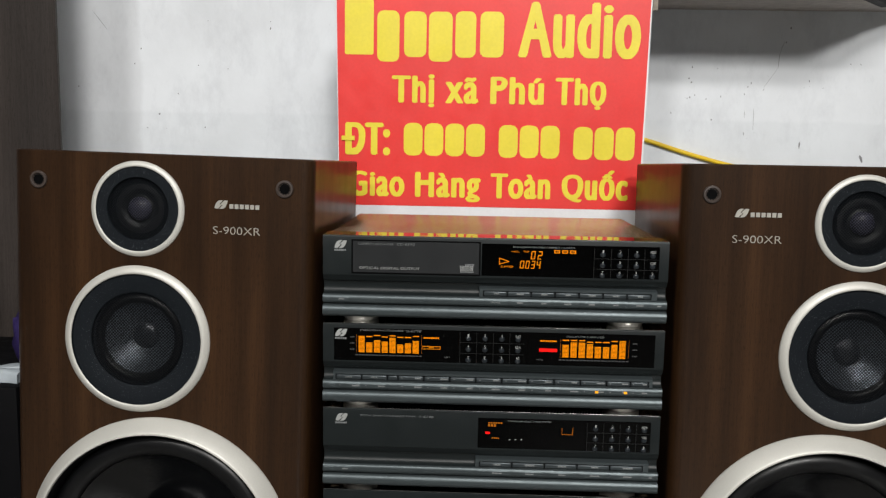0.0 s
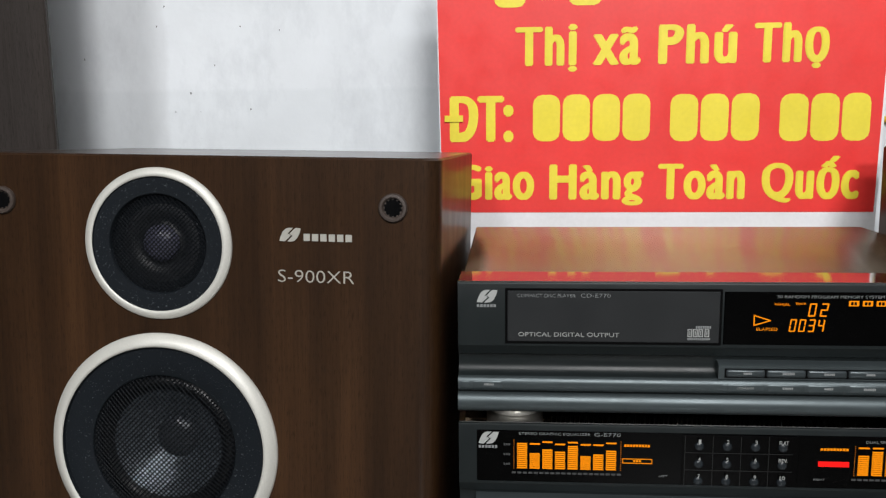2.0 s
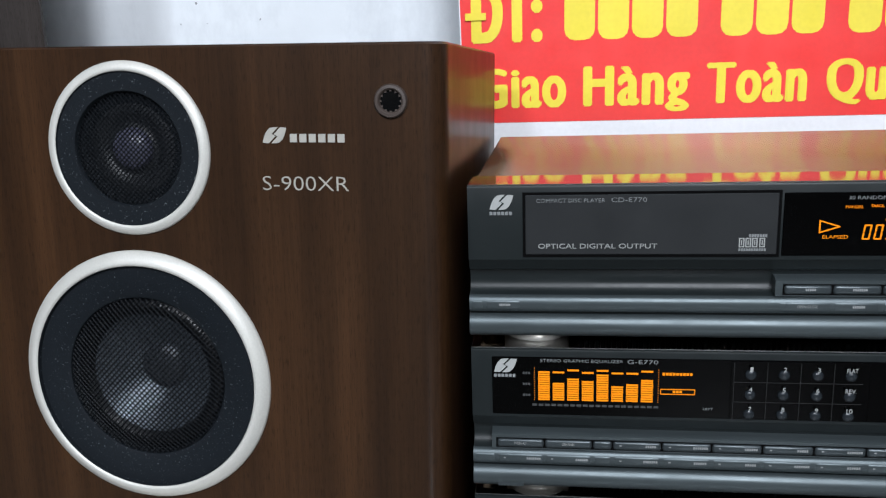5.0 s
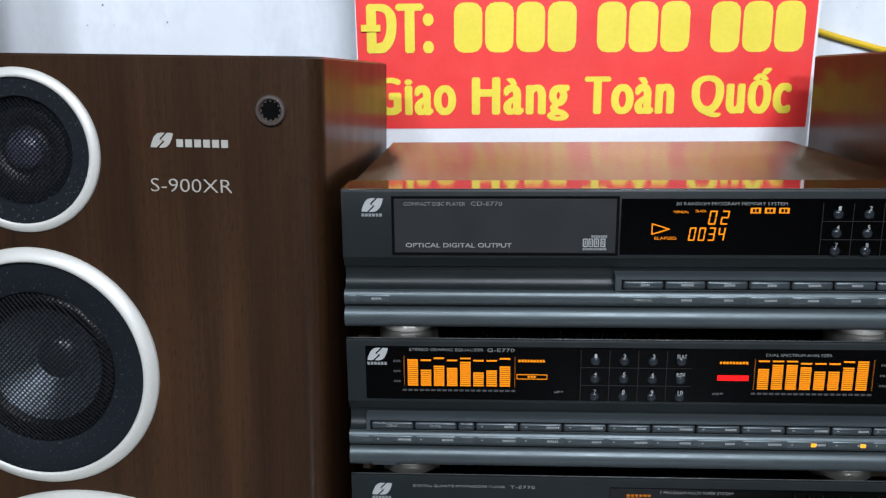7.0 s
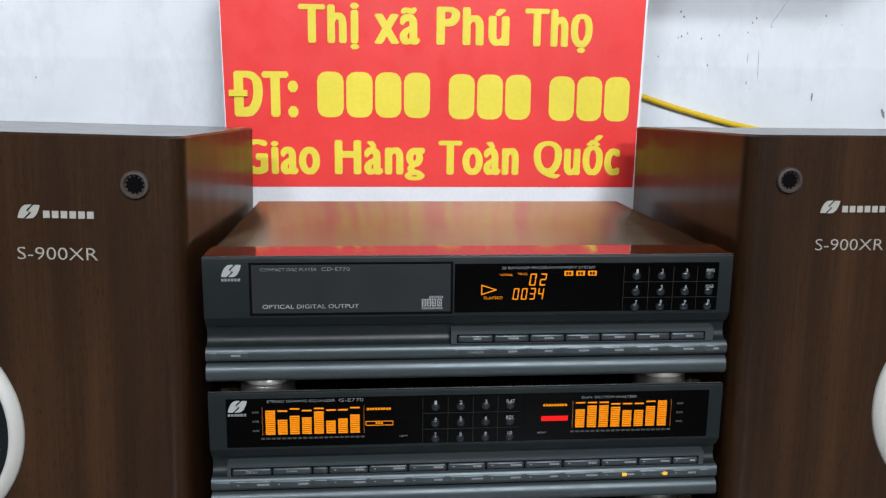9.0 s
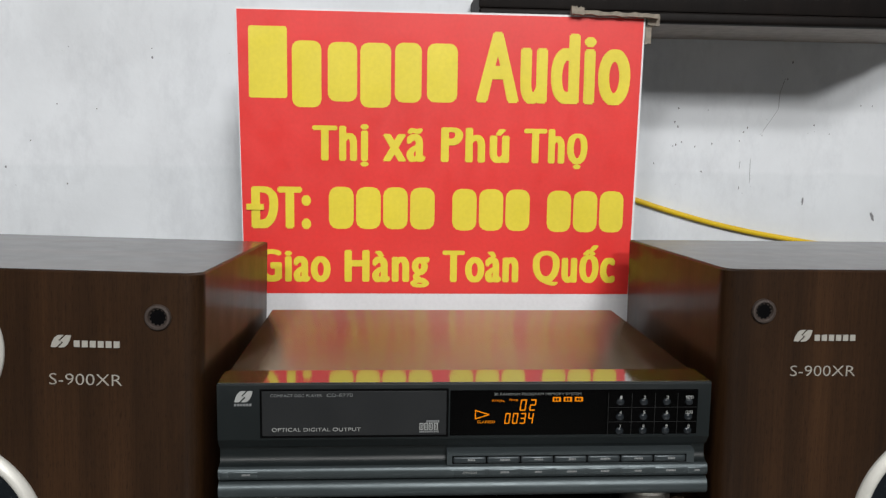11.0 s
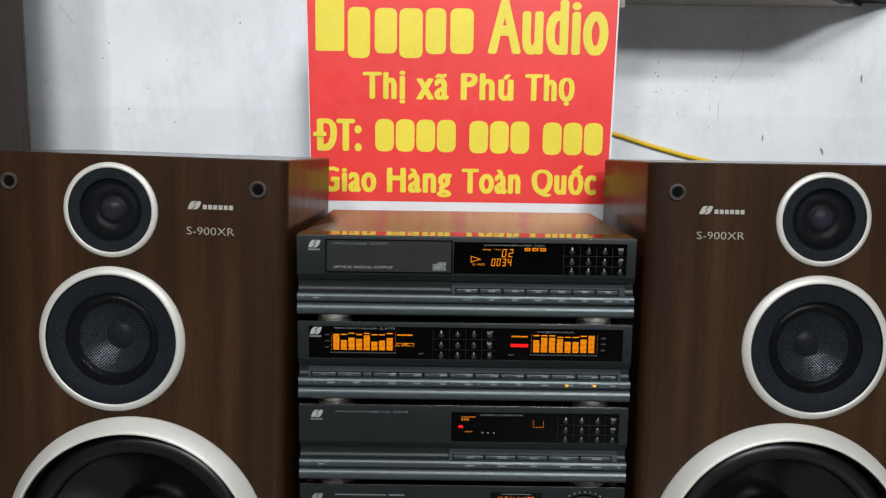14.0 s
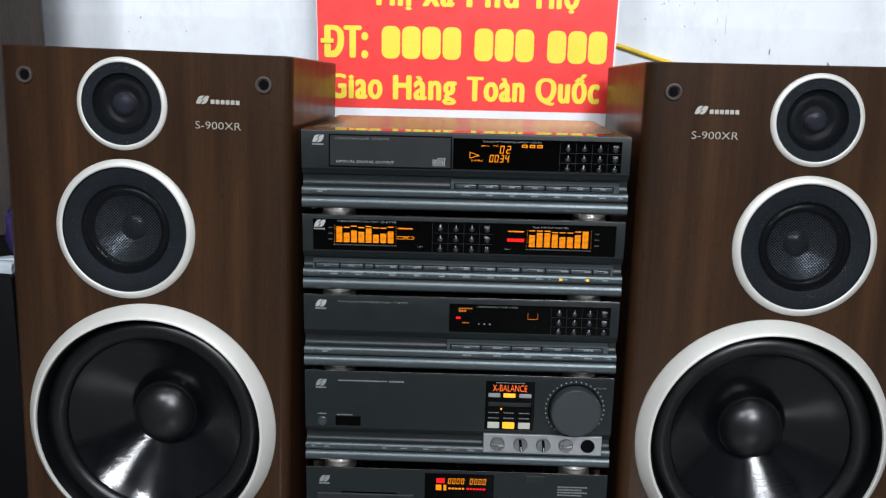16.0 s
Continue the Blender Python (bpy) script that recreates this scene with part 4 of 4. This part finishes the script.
text("lettering", "X-BALANCE", 0.0475, 0.0950, T - 0.0222, T - 0.0128, -0.0005, glow("red_orange_segment", (1.0, 0.15, 0.015), 0.9), am, 0.0004, 0.0, "red-orange display letters")
for zz, mats in ((0.0305, (GREYKEY, AMBER_LED, GREYKEY)), (0.0770, (LIGHTKEY, AMBER_LED, LIGHTKEY))):
    for x, mt in zip((0.0415, 0.0625, 0.0845), mats):
        hgt = 0.0052 if zz < 0.05 else 0.0088
        part("key", box(x, x + 0.0165, -0.0030, 0.001, T - zz, T - zz + hgt, 0.0006, 1), mt, am, "glowing amber key" if mt is AMBER_LED else "pale grey key", 30)
part("key_bed", box(0.0400, 0.1030, -0.0014, 0.001, T - 0.0655, T - 0.0375, 0.0006, 1), DARK, am, "", 30)
part("key_strip", box(0.0420, 0.1015, -0.0026, 0.001, T - 0.0440, T - 0.0385, 0.0006, 1), FACE, am, "", 30)
for x in (0.0425, 0.0635, 0.0850):
    bars(x, x + 0.0150, T - 0.0545, T - 0.0532, -0.0014, 5, DIM_INK, am, "lettering_bar", 0.0002)
    bars(x, x + 0.0150, T - 0.0625, T - 0.0612, -0.0014, 5, DIM_INK, am, "lettering_bar", 0.0002)
part("indicator", box(0.0590, 0.0610, -0.0022, 0.001, T - 0.0495, T - 0.0468), AMBER_LED, am, "small amber light")
kx, kz = 0.1625, T - 0.0460
knob = part("volume_knob", lathe([(0.0352, 0), (0.0352, -0.0130), (0.0346, -0.0150), (0.0330, -0.0162), (0.0310, -0.0160), (0.0, -0.0156)], 96, (kx, 0, kz)), KNOB, am, "large round volume knob", 40)
part("knob_collar", lathe([(0.0372, 0.0005), (0.0372, -0.0010), (0.0354, -0.0010), (0.0354, 0.0005)], 96, (kx, 0, kz)), DARK, knob)
dots = bmesh.new()
for k in range(29):
    a = radians(-50 + k * 280 / 28)
    x, zz = kx + 0.0405 * math.cos(a), kz + 0.0405 * math.sin(a)
    if zz < T - 0.0865:
        continue
    add_box(dots, x - 0.0008, x + 0.0008, -0.0005, 0.0002, zz - 0.0008, zz + 0.0008)
tagged(part("dial_dots", dots, EMBLEM, am, "ring of small pale dots"), kind="stuff")
text("lettering", "VOLUME", 0.1900, 0.2050, T - 0.0150, T - 0.0130, -0.0001, DIM_INK, am)
z0, z1 = T - 0.1145, T - 0.0860
part("control_plate", box(0.0365, 0.2030, -0.0022, 0.0135, z0, z1, 0.0008, 1), PLATE, am, "pale silver control plate", 30)
for i, x in enumerate((0.0565, 0.0890, 0.1210, 0.1525, 0.1835)):
    zc = (z0 + z1) / 2
    if i == 4:
        jk = part("headphone_socket", lathe([(0.0098, -0.0022), (0.0098, -0.0034), (0.0080, -0.0034), (0.0072, -0.0026), (0.0045, -0.0026)], 32, (x, 0, zc)), DARK, am, "black headphone socket", 40)
        # no hole is cut; a flat black disc paints its shade
        part("bore_shade", lathe([(0.0046, -0.0027), (0, -0.0025)], 20, (x, 0, zc)), DARK, jk)
        continue
    kn = part("rotary_knob", lathe([(0.0100, -0.0022), (0.0100, -0.0052), (0.0094, -0.0062), (0.0, -0.0062)], 36, (x, 0, zc)), ROTARY, am, "small grey rotary knob", 40)
    grip = box(-0.0092, 0.0092, -0.0088, -0.0058, -0.0019, 0.0019, 0.0009, 1)
    bmesh.ops.rotate(grip, verts=grip.verts, cent=(0, 0, 0), matrix=Matrix.Rotation(radians((4, 82, 84, -14)[i]), 3, "Y"))
    bmesh.ops.translate(grip, verts=grip.verts, vec=(x, 0, zc))
    gr = part("grip", grip, DARK if i in (1, 2) else ROTARY, kn, "", 30)
    tip = box(0.0012, 0.0080, -0.0091, -0.0086, -0.0006, 0.0006)
    bmesh.ops.rotate(tip, verts=tip.verts, cent=(0, 0, 0), matrix=Matrix.Rotation(radians((4, 82, 84, -14)[i]), 3, "Y"))
    bmesh.ops.translate(tip, verts=tip.verts, vec=(x, 0, zc))
    part("pointer", tip, INK, gr, "white pointer line")
key_row(am, [-0.2148, -0.1960, -0.1760, -0.1150] + steps(-0.0930, 0.0340, 4), T - AFD - 0.0285, T - AFD - 0.0205, 0.0004, BARS, True)
bars(-0.1950, -0.1760, T - AFD - 0.0440, T - AFD - 0.0425, -0.0012, 5, DIM_INK, am, "lettering_bar", 0.0003)

# cassette deck
dk = separate(FLOOR_Z, 0.1605, 0.1080, "graphite cassette deck with red and amber counter on the floor")
T = 0.1605
emblem(-0.1965, T - 0.0215, 0.0098, -0.0002, DIM_INK, dk, DIM_INK)
dw = window(dk, -0.0450, 0.0540, T - 0.0480, T - 0.0035)
for i in range(4):
    seven(dk, "0", -0.0120 + i * 0.0062, T - 0.0190, 0.0040, 0.0088, -0.0005, ORANGE)
    seven(dk, "0", 0.0190 + i * 0.0062, T - 0.0190, 0.0040, 0.0088, -0.0005, ORANGE)
part("segment", box(-0.0285, -0.0165, -0.0009, -0.0004, T - 0.0180, T - 0.0110), RED_GLOW, dk, "glowing red indicator")
part("segment", box(-0.0290, -0.0210, -0.0009, -0.0004, T - 0.0295, T - 0.0210), ORANGE, dk, "amber indicator")
part("segment", box(-0.0180, -0.0140, -0.0009, -0.0004, T - 0.0295, T - 0.0210), ORANGE, dk, "amber indicator")
bars(-0.0110, 0.0130, T - 0.0275, T - 0.0250, -0.0005, 5, ORANGE, dk, "segment", 0.0003)
bars(0.0150, 0.0430, T - 0.0275, T - 0.0250, -0.0005, 6, RED_GLOW, dk, "segment", 0.0003)
for x in (-0.2000, 0.0600):
    part("cassette_door", box(x, x + 0.1400, -0.0030, 0.002, T - 0.1020, T - 0.0380, 0.0010, 1), TRAY, dk, "dark cassette door", 30)
    part("door_window", box(x + 0.030, x + 0.110, -0.0036, 0.0, T - 0.0850, T - 0.0480, 0.0006, 1), SMOKED, dk, "smoked door window", 30)
part("head_window", box(-0.1650, -0.0850, -0.0008, 0.002, T - 0.0520, T - 0.0360), SMOKED, dk)
for r in range(4):
    bars(0.1450, 0.1880 - (r % 2) * 0.008, T - 0.0200 - r * 0.0042, T - 0.0180 - r * 0.0042, -0.0002, 11 - (r % 2), DIM_INK, dk, "lettering_bar", 0.0003)
part("eject_mark", box(0.0990, 0.1250, -0.0010, 0.001, T - 0.0120, T - 0.0030, 0.0006, 1), FACE, dk, "", 30)


# ---- shop sign ----
SY = 0.384
sign = thing("shop_sign", pose(0, SY, 0.64), "red printed board with yellow lettering and white margin", "sign")


def board(x0, x1, z0, z1, xb0, xb1, y0, y1):
    return prism([(xb0, z0), (xb1, z0), (x1, z1), (x0, z1)], y0, y1)


SB = 0.64
part("board", board(-0.2620, 0.2590, 0.0, 1.0715 - SB, -0.2560, 0.2530, 0.0, 0.006), SIGN_WHITE, sign, "white foam board")
part("print_ground", board(-0.2612, 0.2568, 0.709 - SB, 1.0690 - SB, -0.2556, 0.2505, -0.0006, 0.0), SIGN_RED, sign, "bright red printed ground")


def word(body, x0, x1, base, cap, bold=0.0024):
    text("lettering", body, x0, x1, base - SB, base + cap - SB, -0.0006, SIGN_YELLOW, sign, 0.0003, bold, "bold yellow lettering", True)


def block(x0, x1, z1, z0, r=0.012):
    part("name_bar", round_bar(x0, x1, z0 - SB, z1 - SB, -0.0009, -0.0006, r), SIGN_YELLOW, sign, "yellow bar")


block(-0.247, -0.199, 1.049, 0.960, 0.003)
for a in ((-0.193, -0.156, 1.032, 0.949), (-0.148, -0.111, 1.031, 0.957), (-0.107, -0.068, 1.031, 0.950), (-0.063, -0.029, 1.032, 0.957), (-0.022, 0.017, 1.032, 0.958)):
    block(*a, 0.010)
word("Audio", 0.041, 0.242, 0.959, 0.089, 0.0040)
word("Thị", -0.168, -0.096, 0.882, 0.0445)
word("xã", -0.078, -0.023, 0.882, 0.0445)
word("Phú", -0.003, 0.086, 0.882, 0.0445)
word("Thọ", 0.105, 0.189, 0.882, 0.0445)
word("DT:", -0.246, -0.170, 0.794, 0.054, 0.0034)
part("stroke", box(-0.2520, -0.2300, -0.0030, -0.0006, 0.8180 - SB, 0.8255 - SB), SIGN_YELLOW, sign, "yellow cross stroke")
for x0, x1, n, z0 in ((-0.148, -0.008, 4, 0.794), (0.012, 0.117, 3, 0.793), (0.137, 0.242, 3, 0.792)):
    w = (x1 - x0) / n
    for i in range(n):
        block(x0 + i * w + 0.001, x0 + (i + 1) * w - 0.0022, z0 + 0.0545, z0, 0.011)
word("Giao", -0.240, -0.145, 0.7245, 0.042)
word("Hàng", -0.127, -0.016, 0.7245, 0.042)
word("Toàn", 0.001, 0.102, 0.7245, 0.042)
word("Quốc", 0.121, 0.232, 0.7245, 0.042)


# ---- wall shelf over the sign ----
shelf = thing("wall_shelf", pose(0, 0, 1.07), "dark red-brown lacquered wall shelf with a front rail", "shelf")
SF = 0.392
CX, CY, WX = 0.612, SF, 0.768
def in_plan(outline, z0, z1):
    bm = prism(outline, z0, z1)
    for v in bm.verts:
        v.co = Vector((v.co.x, v.co.z, v.co.y))
    return bm


part("board", in_plan([(0.052, SF + 0.008), (CX - 0.002, SF + 0.008), (WX - 0.006, WALL_Y), (0.052, WALL_Y)], 0.0055, 0.045), SHELF_WOOD, shelf, "thick lacquered board")
part("underside", in_plan([(0.054, SF + 0.016), (CX - 0.006, SF + 0.016), (WX - 0.012, WALL_Y - 0.001), (0.054, WALL_Y - 0.001)], 0.0015, 0.0055), RAW_BOARD, shelf, "bare grey-brown underside")
part("front_rail", box(0.044, CX, SF, SF + 0.016, -0.004, 0.010, 0.004, 3), SHELF_WOOD, shelf, "rounded lower rail", 40)
part("front_panel", box(0.044, CX, SF + 0.003, SF + 0.014, 0.010, 0.075, 0.003, 2), SHELF_WOOD, shelf, "red-brown front panel", 40)
EX, EY = CX + 0.55 * (WX - CX), SF + 0.55 * (WALL_Y - SF)
part("corner_rail", in_plan([(CX - 0.002, SF), (EX, EY), (EX - 0.014, EY + 0.006), (CX - 0.016, SF + 0.015)], -0.004, 0.010), SHELF_WOOD, shelf, "short slanting rail", 40)
part("corner_panel", in_plan([(CX - 0.002, SF + 0.003), (WX + 0.062, WALL_Y - 0.0005), (WX - 0.018, WALL_Y - 0.0005), (CX - 0.016, SF + 0.015)], 0.010, 0.075), SHELF_WOOD, shelf, "slanting end of the shelf", 40)

# torn cardboard wedged over the sign's corner
card = thing("cardboard_strip", pose(0, 0, 1.0720), "torn brown cardboard strip wedged over the sign", "cardboard")
random.seed(3)


def ragged(x0, x1, z0, z1, y0, y1, slope):
    up = [(x0 + (x1 - x0) * i / 14, z1 + slope * i / 14 + random.uniform(-0.0012, 0.0012)) for i in range(15)]
    dn = [(x0 + (x1 - x0) * i / 14, z0 + slope * i / 14 + random.uniform(-0.0010, 0.0010)) for i in range(14, -1, -1)]
    return prism(up + dn, y0, y1)


part("strip", ragged(0.162, 0.274, 0.0000, 0.0050, 0.374, 0.392, -0.0035), CARDBOARD, card)
part("fold", ragged(0.160, 0.176, -0.001, 0.0085, 0.372, 0.380, -0.001), CARDBOARD, card)
part("scrap", ragged(0.2600, 0.2680, -0.034, -0.013, 0.386, 0.3905, 0.0), CARDBOARD, card)
part("scrap", ragged(0.262, 0.278, -0.010, 0.0020, 0.384, 0.391, -0.002), CARDBOARD, card)

# yellow cable along the wall
cu = bpy.data.curves.new("cable", "CURVE")
cu.dimensions, cu.bevel_depth, cu.bevel_resolution, cu.resolution_u = "3D", 0.0042, 4, 8
sp = cu.splines.new("BEZIER")
CABLE = [(0.10, 0.874), (0.20, 0.853), (0.30, 0.8275), (0.378, 0.804), (0.468, 0.781), (0.56, 0.764), (0.643, 0.752), (0.80, 0.735), (0.98, 0.728)]
sp.bezier_points.add(len(CABLE) - 1)
for bp, (x, z) in zip(sp.bezier_points, CABLE):
    bp.co = (x, WALL_Y - 0.0044, z)
    bp.handle_left_type = bp.handle_right_type = "AUTO"
tmp = new("cable_line", cu)
cable_mesh = bpy.data.meshes.new_from_object(tmp.evaluated_get(bpy.context.evaluated_depsgraph_get()))
bpy.data.objects.remove(tmp)
tagged(link_mesh("cable", cable_mesh, YELLOW_PVC, None, "", 60), "yellow cable sagging along the white wall", "cable")

# ---- beside the first loudspeaker ----
pan = thing("wood_panel", pose(0, 0, FLOOR_Z), "tall dark grey-brown wood-grain panel standing by the wall", "panel")
part("panel_sheet", box(-1.45, -0.7214, 0.352, 0.358, 0.0, 2.2, 0.001, 1), PANEL_WOOD, pan)
part("edge_strip", box(-0.7214, -0.7200, 0.3525, 0.3575, 0.0, 2.2), PANEL_WOOD, pan, "thin wood edge strip")

bb = thing("floor_cabinet", pose(0, 0, FLOOR_Z), "low black vinyl cabinet beside the loudspeaker", "cabinet")
part("body", box(-1.12, -0.650, 0.060, 0.345, 0.0, 0.413, 0.004, 2), BLACK_BOX, bb, "", 30)
part("base_strip", box(-1.10, -0.670, 0.055, 0.062, 0.004, 0.030, 0.001, 1), DARK, bb)

bag = bmesh.new()
nx, ny = 26, 12
grid = []
for j in range(ny + 1):
    row = []
    for i in range(nx + 1):
        u, v = i / nx, j / ny
        x, y = -1.02 + 0.362 * u, 0.072 + 0.06 * v
        h = 0.026 * (math.sin(math.pi * min(1, v * 1.5 + 0.06)) ** 0.6 if v < 0.6 else 0.9) * (1 - 0.35 * u) + 0.013 * noise.noise((x * 16, y * 26, 0)) + 0.005 * noise.noise((x * 47, y * 60, 5))
        row.append(bag.verts.new((x, y + 0.016 * noise.noise((x * 14, 3, v * 4)), max(0.002, h))))
    grid.append(row)
for j in range(ny):
    for i in range(nx):
        bag.faces.new((grid[j][i], grid[j][i + 1], grid[j + 1][i + 1], grid[j + 1][i]))
got = bmesh.ops.extrude_face_region(bag, geom=bag.faces[:])
for v in got["geom"]:
    if isinstance(v, bmesh.types.BMVert):
        v.co.z = 0.0
wb = part("plastic_bag", bag, WHITE_BAG, None, "", 60)
wb.matrix_world = pose(0, 0, FLOOR_Z + 0.413)
tagged(wb, "crumpled white plastic bag on the black cabinet", "bag")

pb = bmesh.new()
bmesh.ops.create_icosphere(pb, subdivisions=3, radius=1.0)
for v in pb.verts:
    k = 1 + 0.25 * noise.noise(v.co * 2.2)
    v.co = Vector((v.co.x * 0.022 * k, v.co.y * 0.022 * k, (max(-0.75, v.co.z) + 0.75) * 0.056 * k))
pp = part("purple_cloth", pb, PURPLE, None, "", 60)
pp.matrix_world = pose(-0.700, 0.190, FLOOR_Z + 0.413)
tagged(pp, "small crumpled purple cloth bundle behind the bag", "cloth")
